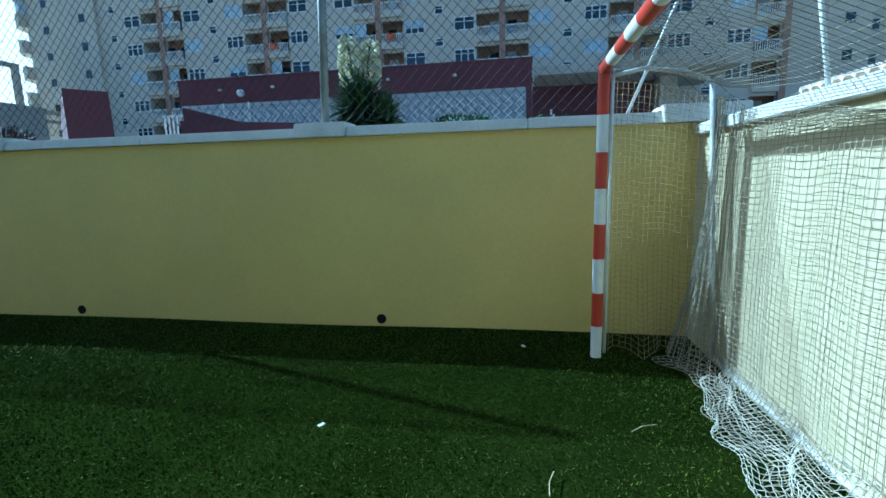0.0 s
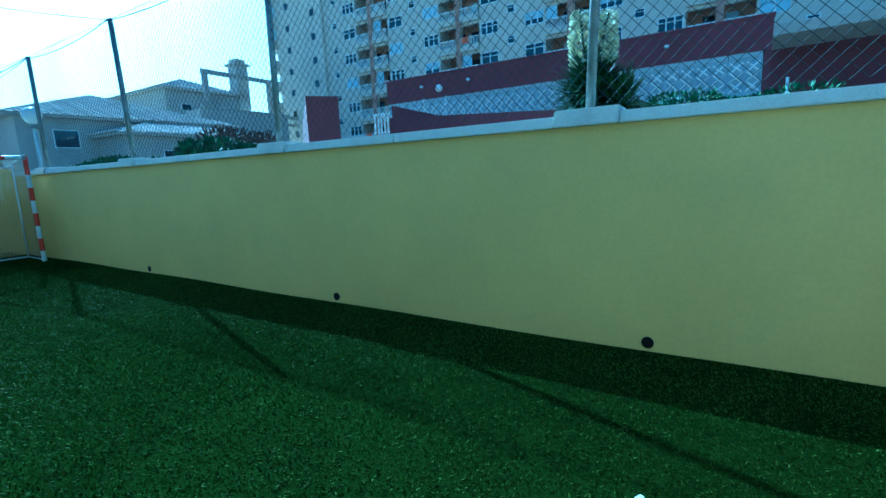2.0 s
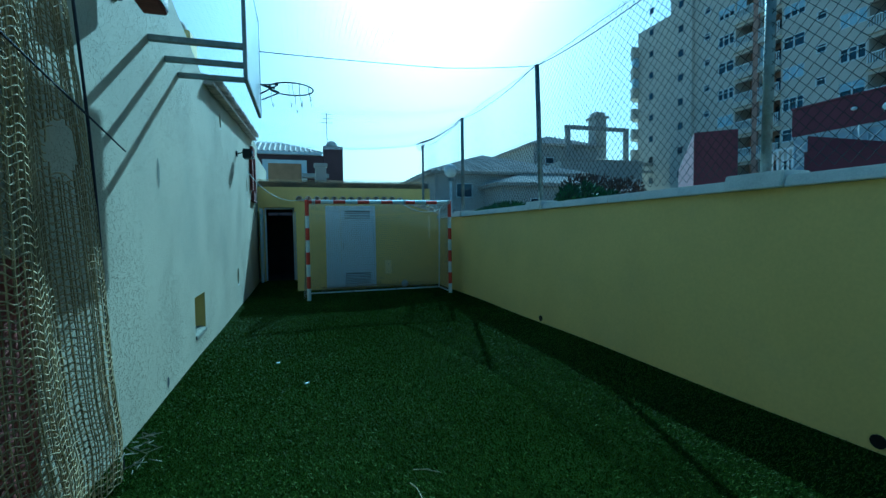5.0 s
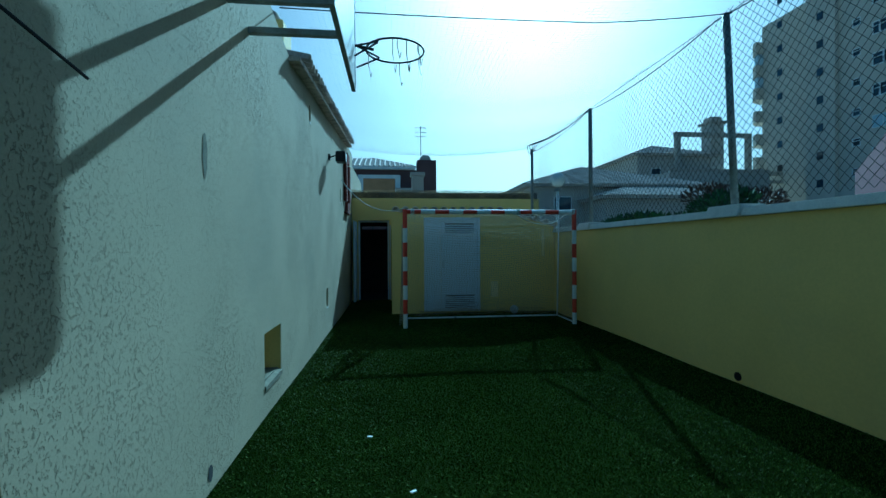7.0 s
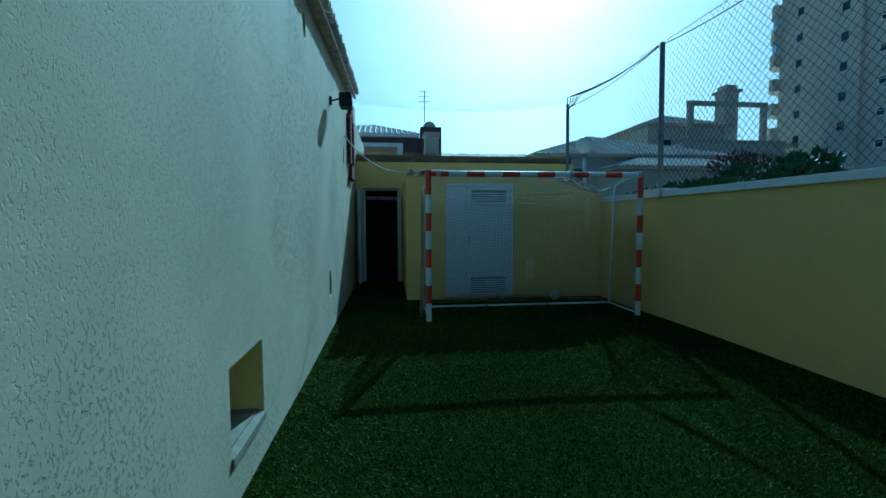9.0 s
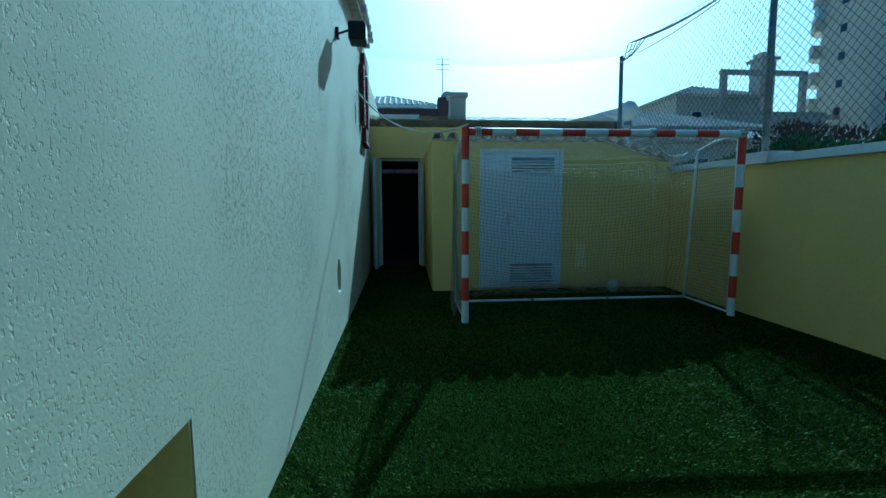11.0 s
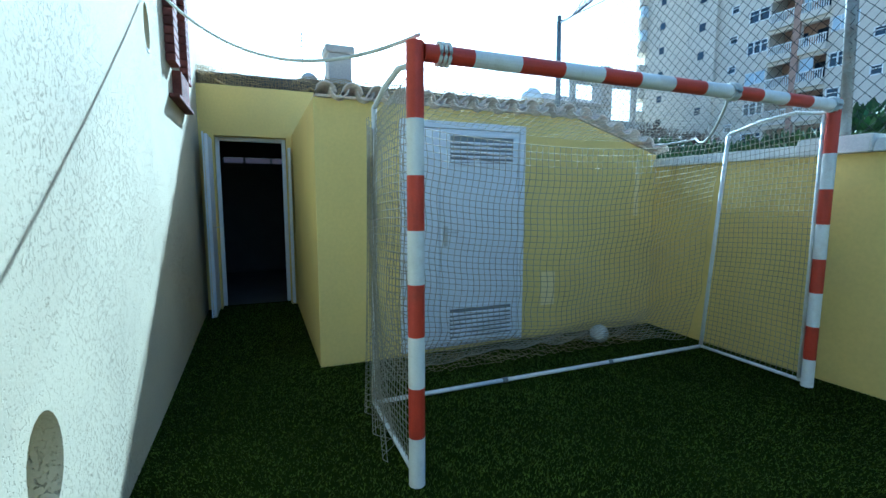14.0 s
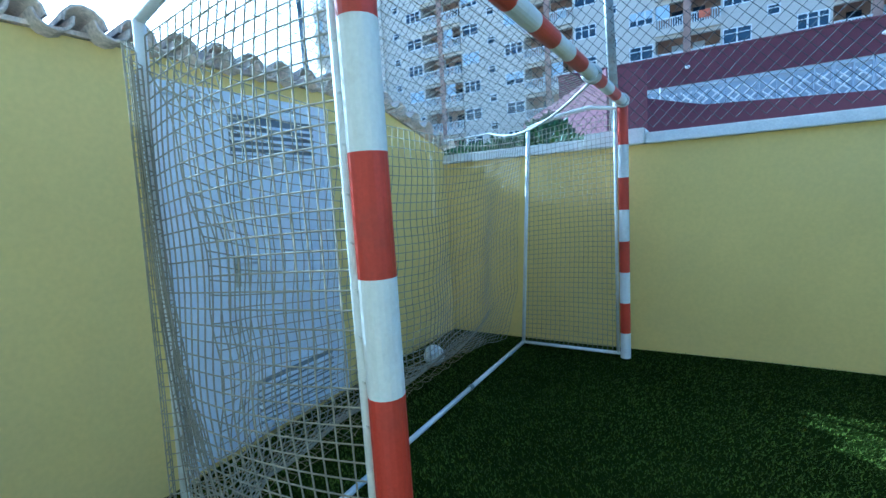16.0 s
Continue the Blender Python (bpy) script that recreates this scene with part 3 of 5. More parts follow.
def east_side(u, v):
    """Side netting: it bags towards the wall and its torn hem trails on the turf."""
    loose = np.clip(1 - v, 0, 1)
    hem = 0.05 * np.abs(np.sin(u * 9)) * loose
    y = -0.03 - 0.10 * sag(v) * sag(u) - loose ** 3 * (0.05 + 0.10 * u) * np.sin(u * 12 + 0.6) + 0.02 * np.sin(u * 44) * loose
    return np.stack([-0.06 - 0.72 * u - 0.05 * loose * u, y + 0 * v, 0.012 + hem + (1.95 - 0.15 * u ** 1.5) * v], -1)


net_sheet("side_net", east_side, 20, 46, 24, 60, 0.0020, M_OLDNET, ge, "tan cord netting in loose folds", jitter=0.001)


def gather_fn(u, v):
    """Folds drawn together at the back post, fanning out over the turf."""
    spread = 0.04 + 0.30 * (1 - v) ** 2.2
    a = 2.6 * (u - 0.5)
    x = -0.75 + spread * np.cos(a) * 0.7 + 0.012 * np.sin(u * 60)
    y = 0.02 + spread * np.sin(a) + 0.012 * np.cos(u * 60)
    return np.stack([x, y + 0 * v, 0.012 + 1.80 * v], -1)


net_sheet("gathered_net", gather_fn, 34, 50, 60, 50, 0.0020, M_NET, ge, "tan net folds drawn together", jitter=0.001)


def heap_fn(u, v):
    """Loose net lying on the turf: low at the wall, ruffled and ragged along its free edge."""
    y = 0.7 + 2.75 * u
    w = 0.14 + 0.46 * np.clip(1 - u, 0, 1) ** 0.6 + 0.03 * np.sin(u * 17) + 0.02 * np.sin(u * 53)
    x = EAST_X - 0.03 - w * v - 0.02 * np.sin(u * 31 + v * 4)
    z = 0.010 + 0.10 * (1 - v) ** 2 * (0.6 + 0.4 * np.abs(np.sin(u * 13))) + 0.035 * np.abs(np.sin(v * 9 + u * 23)) * (1 - 0.6 * v)
    return np.stack([x + 0.02 * np.sin(v * 13), y + 0.05 * np.sin(v * 7 + u * 20), z], -1)


heap = net_sheet("fallen_net", heap_fn, 80, 16, 160, 26, 0.0022, M_NETLIGHT, None, "torn heap of pale cord net along the end wall", jitter=0.003)
tagged(heap, category="netting")


def west_spill(u, v):
    return np.stack([-11.35 - 0.42 * v, 1.3 + 2.7 * u, 0.02 + 0.07 * np.abs(np.sin(u * 6 + v * 3)) * v + 0.02 * np.abs(np.sin(u * 60 + v * 9))], -1)


spill = net_sheet("loose_net", west_spill, 60, 9, 60, 9, 0.002, M_OLDNET, None, "slack tan goal net lying on turf against the shed", jitter=0.006)
tagged(spill, category="netting")


def hang_fn(u, v):
    """The net that hangs on the house wall, gathered at its edge."""
    x = -3.54 + 2.4 * u + (0.50 * v + 0.02 * np.sin(v * 9)) * (1 - u) - 0.05 * np.exp(-((v - 0.07) / 0.05) ** 2) * (1 - u)
    y = HOUSE_Y + 0.065 + 0.03 * np.sin(u * 27) + 0.02 * np.sin(v * 6 + u * 9)
    z = 0.012 + 3.6 * v + 0.05 * np.abs(np.sin(u * 54 + v * 2)) * (0.4 + 0.6 * v)
    return np.stack([x, y, z], -1)


hang = empty("hanging_net", (-3.58, HOUSE_Y + 0.1, 0), label="old tan net curtain hanging slack on the house wall", category="netting")
for off, shift, nu_, nv_, rr, mm in ((0.05, 0.0, 54, 100, 0.0038, M_HANGNET), (0.02, 0.02, 70, 84, 0.0034, M_OLDNET)):
    net_sheet("net_layer", lambda u, v: hang_fn(u, v) + np.array([shift + 3.58, off - HOUSE_Y - 0.1, 0.0]), nu_, nv_, 132, 84, rr, mm, hang, jitter=0.0012,
              keep=lambda P: ((P[:, 0] - 0.50) / 0.10) ** 2 + ((P[:, 2] - 1.86) / 0.12) ** 2 > 1)
P = np.stack([np.full(60, 0.0), np.full(60, 0.03), np.linspace(0.03, 3.6, 60)], -1)
P[:, 0] += 0.04 + 0.50 * P[:, 2] / 3.6 + 0.02 * np.sin(P[:, 2] / 3.6 * 9)
V, F = cords([P], 0.008, 6)
raw_mesh("edge_cord", V, F, M_BLACKCORD, hang, "black edge cord")
part("cross_cord", tube([(-0.12, 0.06, 1.95), (0.4, 0.08, 2.03), (1.6, 0.12, 2.22)], 0.005, 6), M_BLACKCORD, hang)
rng = random.Random(5)
bm = bmesh.new()
for i in range(26):
    a = rng.random()
    p = Vector((0.0 + rng.uniform(-0.08, 0.25), 0.05 + rng.uniform(0, 0.08), 0.02 + rng.uniform(0, 0.2)))
    tube([p, p + Vector((rng.uniform(-0.08, 0.04), rng.uniform(0, 0.09), rng.uniform(-0.05, 0.03)))], 0.003, 4, bm)
for v in bm.verts:
    v.co.z = max(v.co.z, 0.005)
part("frayed_ends", bm, M_NET, hang, "pale frayed cord ends", kind="stuff")

# ---- overhead net ----
def sky_fn(u, v):
    x = -13.9 + 17.3 * u
    y = HOUSE_Y - 0.1 + (WALL_Y + 0.2 - HOUSE_Y) * v
    z = 3.92 + 0.08 * v - 0.26 * sag(v) * (0.7 + 0.3 * np.abs(np.sin((x + 14) * 0.85))) + 0.02 * np.sin(x * 3)
    return np.stack([x, y, z], -1)


skynet = net_sheet("overhead_net", sky_fn, 300, 82, 60, 14, 0.0009, M_SKYNET, None, "fine pale ball-stop net stretched overhead above the pitch")
tagged(skynet, category="netting")


def rope(name, pts, r, material, label, category="rope", n=24, sagz=0.0):
    """A cord through given points with a sag."""
    P = []
    for i in range(len(pts) - 1):
        a, b = Vector(pts[i]), Vector(pts[i + 1])
        for k in range(n):
            s = k / n
            P.append(a.lerp(b, s) - Vector((0, 0, sagz * 4 * s * (1 - s))))
    P.append(Vector(pts[-1]))
    ob = link(name, tube(P, r, 6), material, label=label, smooth=True)
    return tagged(ob, category=category)


rope("border_cord", [(-6.75, 4.46, 3.95), (-6.75, 2.9, 3.77), (-6.75, HOUSE_Y, 3.76)], 0.006, M_BLACKCORD, "black border cord crossing under the overhead net", sagz=0.015)
rope("border_cord", [(-13.9, 4.46, 3.92), (-10.4, 4.48, 3.98), (-7.0, 4.48, 4.0), (-3.3, 4.48, 4.0)], 0.007, M_BLACKCORD, "black border cord along the fence top", sagz=0.10)
for k in range(5):
    rope("slack_cord", [(-13.9, 4.46, 3.92), (-12.4 - 0.05 * k, 4.15 - 0.05 * k, 3.86 - 0.015 * k), (-10.4, 4.46, 3.98)], 0.008, M_BLACKCORD, "slack gathered cord of the overhead net", sagz=0.08 + 0.01 * k)
rope("white_rope", [(-11.9, HOUSE_Y, 2.85), (-10.14, 1.02, 2.12)], 0.009, M_ROPE, "off-white rope from the house wall to the goal corner", sagz=0.28)
rope("tie_rope", [(-10.12, 3.0, 2.0), (-11.3, 4.2, 1.95), (-13.6, 4.45, 2.3)], 0.009, M_ROPE, "off-white rope tied from the crossbar to the fence", sagz=0.12)
for y in (1.10, 3.0, 4.02):
    bm = bmesh.new()
    for k in range(3):
        c = (-10.12, y + 0.022 * k, 2.04)
        ring = [Vector((c[0] + 0.047 * math.cos(a), c[1], c[2] + 0.047 * math.sin(a))) for a in [2 * math.pi * j / 14 for j in range(15)]]
        tube(ring, 0.009, 6, bm, caps=False)
    tagged(link("rope_knot", bm, M_ROPE, label="rope wound round the goal crossbar", smooth=True), category="rope", group="rope knots on the crossbar")
rng = random.Random(8)
for k in range(4):
    a = 4.3 - 1.1 * k
    rope("parapet_net_roll", [(BACK_X + 0.08, a, 2.78), (BACK_X + 0.12, a - 0.55, 2.66), (BACK_X + 0.10, a - 1.1, 2.80)], 0.016, M_OLDNET, "tan rolled net sagging along the parapet", "netting", 12, 0.05)


def drape_fn(u, v):
    y = -0.3 + 4.9 * u
    z = 2.95 - (0.20 + 0.14 * np.abs(np.sin(u * 12)) + 0.26 * np.exp(-((u - 0.17) * 11) ** 2)) * v
    return np.stack([BACK_X + 0.055 + 0.05 * np.sin(v * 3) + 0.02 * np.sin(u * 90), y, z], -1)


dr = net_sheet("draped_net", drape_fn, 170, 16, 130, 14, 0.0042, M_OLDNET, None, "grey-tan net draped over the parapet edge", jitter=0.006)
tagged(dr, category="netting")

# ---- shed door ----
door = empty("shed_door", (SHED_X, 1.44, 0.0), label="white painted two-leaf shed door with louvre grilles", category="door")
def dp(name, y0, y1, z0, z1, x0, x1, m=M_DOOR, parent=door, bev=0.004, label=""):
    return part(name, box(x0, x1, y0 - 1.44, y1 - 1.44, z0, z1, bev), m, parent, label)
dp("frame", 1.44, 1.50, 0.02, 2.05, 0.002, 0.045)
dp("frame", 2.60, 2.66, 0.02, 2.05, 0.002, 0.045)
dp("frame", 1.502, 2.598, 1.99, 2.05, 0.002, 0.045)
dp("side_leaf", 1.503, 1.80, 0.03, 1.987, 0.002, 0.03)
leaf = dp("leaf", 1.806, 2.597, 0.03, 1.987, 0.002, 0.03)
for z0, z1 in ((0.08, 0.38), (1.70, 1.93)):
    dp("louvre_frame", 1.89, 2.54, z1, z1 + 0.03, 0.031, 0.045, parent=leaf)
    dp("louvre_frame", 1.89, 2.54, z0 - 0.03, z0, 0.031, 0.045, parent=leaf)
    # Added dark sheet: gap shade between the slats, as colour.
    dp("louvre_back", 1.90, 2.53, z0, z1, 0.0305, 0.0325, M_GAPSHADE, leaf)
    z = z0 + 0.012
    while z < z1 - 0.03:
        bm = box(0.034, 0.050, 1.90 - 1.44, 2.53 - 1.44, z, z + 0.013)
        for v in bm.verts:
            if v.co.x > 0.04:
                v.co.z -= 0.008
        part("louvre_slat", bm, M_DOOR, leaf)
        z += 0.040
dp("mid_rail", 1.83, 2.58, 0.96, 1.0, 0.031, 0.036, parent=leaf)
dp("handle_plate", 1.835, 1.875, 0.96, 1.14, 0.031, 0.037, M_CHROME, leaf, 0.001, "steel handle plate")
part("handle", tube([(0.035, 0.415, 1.09), (0.075, 0.415, 1.09), (0.078, 0.52, 1.085)], 0.008, 8), M_CHROME, leaf, "steel lever handle", smooth=True)
tagged(link("wall_patch", box(SHED_X, SHED_X + 0.003, 4.05, 4.11, 1.2, 1.80), M_PALEYELLOW, label="thin pale strip down the shed wall"), category="pipe")
tagged(link("shed_wall_patch", box(SHED_X, SHED_X + 0.003, 2.9, 3.06, 0.32, 0.66), M_PALEYELLOW, label="lighter patch low on the shed wall"), category="patch")

# ---- rear door ----
rd = empty("rear_door", (BACK_X, -0.14, 0), label="white metal door standing wide open on a dark room", category="door")
for a, b, c, d in ((0.0, 0.045, 0.0, 2.13), (0.775, 0.82, 0.0, 2.13), (0.047, 0.773, 2.085, 2.13)):
    part("frame", box(-0.02, 0.035, a, b, c, d, 0.003), M_DOOR, rd)
lf = part("leaf", box(0.04, 0.74, -0.055, -0.02, 0.03, 2.08, 0.004), M_DOOR, rd)
part("edge_strip", box(0.735, 0.75, -0.075, -0.058, 0.03, 2.10, 0.002), M_DOOR, lf)
part("handle", tube([(0.68, -0.02, 1.05), (0.68, 0.03, 1.05), (0.60, 0.035, 1.05)], 0.008, 8), M_CHROME, lf, "steel lever handle", smooth=True)
lf2 = part("side_leaf", box(0.04, 0.34, 0.832, 0.862, 0.03, 2.0, 0.004), M_DOOR, rd)
part("latch", box(0.31, 0.335, 0.82, 0.831, 0.9, 1.05, 0.002), M_CHROME, lf2, "small steel latch")

# ---- shed roof tiles ----
def barrel(length, r0, r1, up=True, seg=6):
    """A tapering half-round clay tile along x."""
    bm = bmesh.new()
    rows = []
    for x, r in ((0.0, r0), (-length, r1)):
        for rr in (r, r - 0.012):
            rows.append([bm.verts.new((x, rr * math.cos(math.pi * k / seg), (rr * math.sin(math.pi * k / seg)) * (1 if up else -1))) for k in range(seg + 1)])
    o0, i0, o1, i1 = rows
    for k in range(seg):
        bm.faces.new((o0[k], o0[k + 1], o1[k + 1], o1[k]))
        bm.faces.new((i0[k + 1], i0[k], i1[k], i1[k + 1]))
        bm.faces.new((o0[k + 1], o0[k], i0[k], i0[k + 1]))
    bmesh.ops.recalc_face_normals(bm, faces=bm.faces[:])
    return bm


def shed_z(y):
    return 2.17 if y < 3.25 else 2.17 - (y - 3.25) * 0.32 / 1.085


roof = empty("shed_roof", (SHED_X, 0.75, 2.15), label="row of weathered clay barrel tiles along the shed roof edge", category="roof")
cover = part("tile", barrel(0.42, 0.084, 0.07), M_TILE, roof, smooth=True)
pan = part("pan_tile", barrel(0.42, 0.075, 0.062, False), M_TILE, roof, smooth=True)
rng = random.Random(3)
first = True
ys = [0.84 + 0.205 * k for k in range(18)]
for k, y in enumerate(ys):
    for row in range(3):
        x = 0.10 - row * 0.34 + rng.uniform(-0.012, 0.012)
        zz = shed_z(y) - 2.15 + 0.010 - 0.032 * row
        for base, dy, dz in ((cover, 0.0, 0.022), (pan, 0.1025, 0.052)):
            if y + dy > 4.4:
                continue
            ob = base if first else None
            if first and base is pan:
                first = False
            if ob is None:
                ob = new(base.name.split(".")[0], base.data)
                ob.parent = roof
            ob.matrix_basis = pose(x, y + dy - 0.75, zz + dz + rng.uniform(-0.006, 0.006), rng.uniform(-3, 3), -5.0, rng.uniform(-2.5, 2.5))
bm = bmesh.new()
prof = [(0.765, 2.175), (3.25, 2.175), (4.335, 1.855), (4.335, 1.88), (3.25, 2.195), (0.765, 2.195)]
a = [bm.verts.new((SHED_X + 0.02, y, z)) for y, z in prof]
b = [bm.verts.new((BACK_X + 0.06, y, z - 0.002 if i < 3 else z - 0.012)) for i, (y, z) in enumerate(prof)]
bm.faces.new(a); bm.faces.new(b[::-1])
for i in range(6):
    bm.faces.new((a[i], b[i], b[(i + 1) % 6], a[(i + 1) % 6]))
bmesh.ops.recalc_face_normals(bm, faces=bm.faces[:])
link("shed_roof_deck", bm, M_TILE, kind="structure", label="mortared deck under the shed roof tiles")

# ---- house wall details ----
hole = empty("wall_vent", (-6.70, HOUSE_Y, 0.26), label="square vent recess in the pale house wall near the turf", category="vent")
part("lining", box(-0.01, 0.57, -0.34, -0.24, -0.01, 0.45), M_YELLOW, hole)
part("cheek", box(0.002, 0.012, -0.238, -0.004, 0.0, 0.438), M_YELLOW, hole)
part("floor", box(0.014, 0.558, -0.238, -0.03, 0.001, 0.02), M_PATCH, hole)
part("sill", prism([(0.0, -0.028), (0.56, -0.028), (0.56, 0.012), (0.0, 0.012)], -0.045, [0.012, 0.012, -0.005, -0.005]), M_PATCH, hole, "chipped white sloping sill")


def oval_vent(x, z, a, b, label):
    """A recessed oval opening: a panel of the wall with an oval hole, its throat and its back."""
    v = empty("oval_vent", (x, HOUSE_Y, z), label=label, category="vent", group="oval vents of the house wall")
    n = 24
    bm = bmesh.new()
    ang = [2 * math.pi * (k + 0.5) / n for k in range(n)]
    def edge(t):
        m = max(abs(math.cos(t)), abs(math.sin(t)))
        return 1.3 * a * math.cos(t) / m, 1.3 * b * math.sin(t) / m
    outer = [bm.verts.new((edge(t)[0], 0, edge(t)[1])) for t in ang]
    inner = [bm.verts.new((a * math.cos(t), 0, b * math.sin(t))) for t in ang]
    throat = [bm.verts.new((a * math.cos(t), -0.10, b * math.sin(t))) for t in ang]
    for k in range(n):
        j = (k + 1) % n
        bm.faces.new((outer[k], inner[k], inner[j], outer[j]))
        bm.faces.new((inner[k], throat[k], throat[j], inner[j]))
    for s1, s2 in ((1, 1), (-1, 1), (-1, -1), (1, -1)):
        pts = [q for q in outer if q.co.x * s1 > 0 and q.co.z * s2 > 0]
        pts = sorted(pts, key=lambda q: math.atan2(q.co.z, q.co.x * s1) * s2)
        k = min(range(len(pts) - 1), key=lambda i: abs(max(abs(pts[i].co.x) / a, abs(pts[i + 1].co.x) / a) + max(abs(pts[i].co.z) / b, abs(pts[i + 1].co.z) / b) - 2.6))
        cor = bm.verts.new((1.3 * a * s1, 0, 1.3 * b * s2))
        bm.faces.new((pts[k], cor, pts[k + 1]))
    bmesh.ops.recalc_face_normals(bm, faces=bm.faces[:])
    part("surround", bm, M_HOUSE, v)
    bm = bmesh.new()
    bm.faces.new([bm.verts.new((a * 1.02 * math.cos(t), -0.098, b * 1.02 * math.sin(t))) for t in ang])
    part("back", bm, M_YELLOW, v)
    part("chipped_edge", box(-a * 0.5, a * 0.5, -0.05, 0.004, -b - 0.015, -b + 0.012, 0.004), M_WHITE, v, "white chipped lower edge")
    return v


for (x, z, a, b), lab in zip(OVALS, ("low oval vent hole with a chipped white lower edge", "small oval vent under the eaves", "small oval vent beside the brick-framed window")):
    oval_vent(x, z, a, b, lab)
def wall_patch(x, z, a, b, label, m):
    bm = bmesh.new()
    r = random.Random(9)
    f = bm.faces.new([bm.verts.new((x + a * math.cos(t) * r.uniform(0.8, 1.15), HOUSE_Y + 0.003, z + b * math.sin(t) * r.uniform(0.9, 1.1))) for t in [2 * math.pi * k / 22 for k in range(22)]][::-1])
    return tagged(link("wall_patch", bm, m, label=label), category="patch", group="patches of the house wall")


wall_patch(-4.96, 1.97, 0.035, 0.13, "narrow grey-green bare patch high on the house wall", M_PATCH)
# Flat patch: the shade inside a small hole is put into its colour.
wall_patch(-5.0, 0.10, 0.035, 0.05, "flat near-black patch painting the shade of a small low hole near the turf", M_SHADE)
tagged(link("wall_panel", box(-2.9, -2.2, HOUSE_Y, HOUSE_Y + 0.03, 0.3, 1.35, 0.005), M_BRICK, label="dark brown wooden panel behind the hanging net"), category="shutter")
win = empty("house_window", (-13.10, HOUSE_Y, 2.46), label="dark recessed window with a projecting brick surround", category="window")
brick = part("brick", box(-0.03, 0.03, 0.0, 0.07, -0.11, 0.11, 0.005), M_BRICK, win)
brick.matrix_basis = pose(0.03, 0, -0.12)
cells = [(0.03 + 0.068 * k, -0.12, 0) for k in range(1, 7)] + [(0.03 + 0.068 * k, 1.0, 0) for k in range(7)]
cells += [(-0.11, 0.03 + 0.068 * k, 90) for k in range(13)] + [(0.61, 0.03 + 0.068 * k, 90) for k in range(13)]
for x, z, r in cells:
    o = new("brick", brick.data)
    o.parent = win
    o.matrix_basis = pose(x, 0, z, 0, r, 0)
part("sill", box(-0.18, 0.68, 0.0, 0.08, -0.27, -0.235, 0.006), M_BRICK, win)
part("frame", box(0.0, 0.5, -0.22, -0.18, 0.0, 0.05), M_BRICK, win)
part("pane", box(0.0, 0.5, -0.24, -0.225, 0.0, 0.88), M_GLASS, win)
# Solid near-black block paints the shade behind the house wall openings.
link("ceiling_inner", box(-14.4, 4.9, -3.0, HOUSE_Y - 0.36, 0.0, 3.3), M_SHADE, kind="structure", label="near-black block standing in for the unlit inside of the house")


def eave(x0, x1, z):
    e = empty("eave", (x0, HOUSE_Y, z), label="projecting eave of small weathered clay tiles", category="eave")
    part("soffit", box(0, x1 - x0, -0.05, 0.12, -0.05, 0.0, 0.005), M_TILE, e)
    t = None
    n = int((x1 - x0) / 0.17)
    r = random.Random(4)
    for k in range(n):
        if t is None:
            t = part("tile", barrel(0.34, 0.075, 0.06), M_TILE, e, smooth=True)
            ob = t
        else:
            ob = new("tile", t.data)
            ob.parent = e
        ob.matrix_basis = pose(0.09 + 0.17 * k, 0.17 + r.uniform(-0.01, 0.01), 0.03 + r.uniform(-0.005, 0.005), r.uniform(-3, 3), 12, 90 + r.uniform(-3, 3))
    return e


ev = eave(-13.2, -7.1, 3.86)
ev.matrix_world = pose(-13.2, HOUSE_Y, 3.86, 0, 3.9, 0)


def floodlight(x, z, m, label, y=0.0):
    f = empty("floodlight", (x, HOUSE_Y, z), label=label, category="floodlight", group="floodlights of the house wall")
    part("back_plate", box(-0.04, 0.04, 0.0, 0.03, -0.05, 0.05, 0.004), M_DARKMETAL, f)
    part("arm", tube([(0, 0.03, 0), (0.0, 0.12, 0.03), (0.02, 0.2, 0.02)], 0.012, 8), M_DARKMETAL, f, smooth=True)
    bm = box(-0.11, 0.13, 0.13, 0.29, -0.09, 0.08, 0.012)
    part("housing", bm, m, f)
    part("lens", box(-0.09, 0.11, 0.292, 0.298, -0.07, 0.06), M_GLASS, f)
    for k in (-0.07, 0.0, 0.07):
        part("fin", box(k - 0.006, k + 0.006, 0.14, 0.28, 0.081, 0.095), m, f)
    return f


floodlight(-10.05, 2.96, M_DARKMETAL, "black floodlight on a short bracket on the house wall")
floodlight(-4.15, 3.12, M_BRICK, "dark red-brown floodlight high on the house wall")

yc = empty("house_chimney", (-10.0, -1.2, 3.4), label="ochre rendered house chimney with a curved cap", category="chimney")
part("shaft", box(-0.3, 0.3, -0.2, 0.25, 0.0, 1.7, 0.02), M_YELLOW, yc)
part("cap", tube([(-0.25, 0, 1.72), (0.0, 0, 1.84), (0.3, 0, 1.72)], 0.14, 10), M_CONC, yc, smooth=True)
link("house_upper_wall", box(-14.0, -11.0, -4.0, -0.9, 3.4, 4.3), M_HOUSE, kind="structure", label="set-back upper wall of the house")

# ---- basketball backboard ----
bb = empty("basketball_backboard", (-5.33, HOUSE_Y, 3.08), label="white backboard on three steel arms with a torn rim", category="basketball hoop")
for x in (0.49, 0.0, -0.46):
    part("arm", box(x - 0.025, x + 0.025, 0.0, 0.74, -0.025, 0.025, 0.004), M_GALV, bb)
part("board", box(-0.82, 0.55, 0.742, 0.765, -0.28, 0.77, 0.004), M_BACKBOARD, bb)
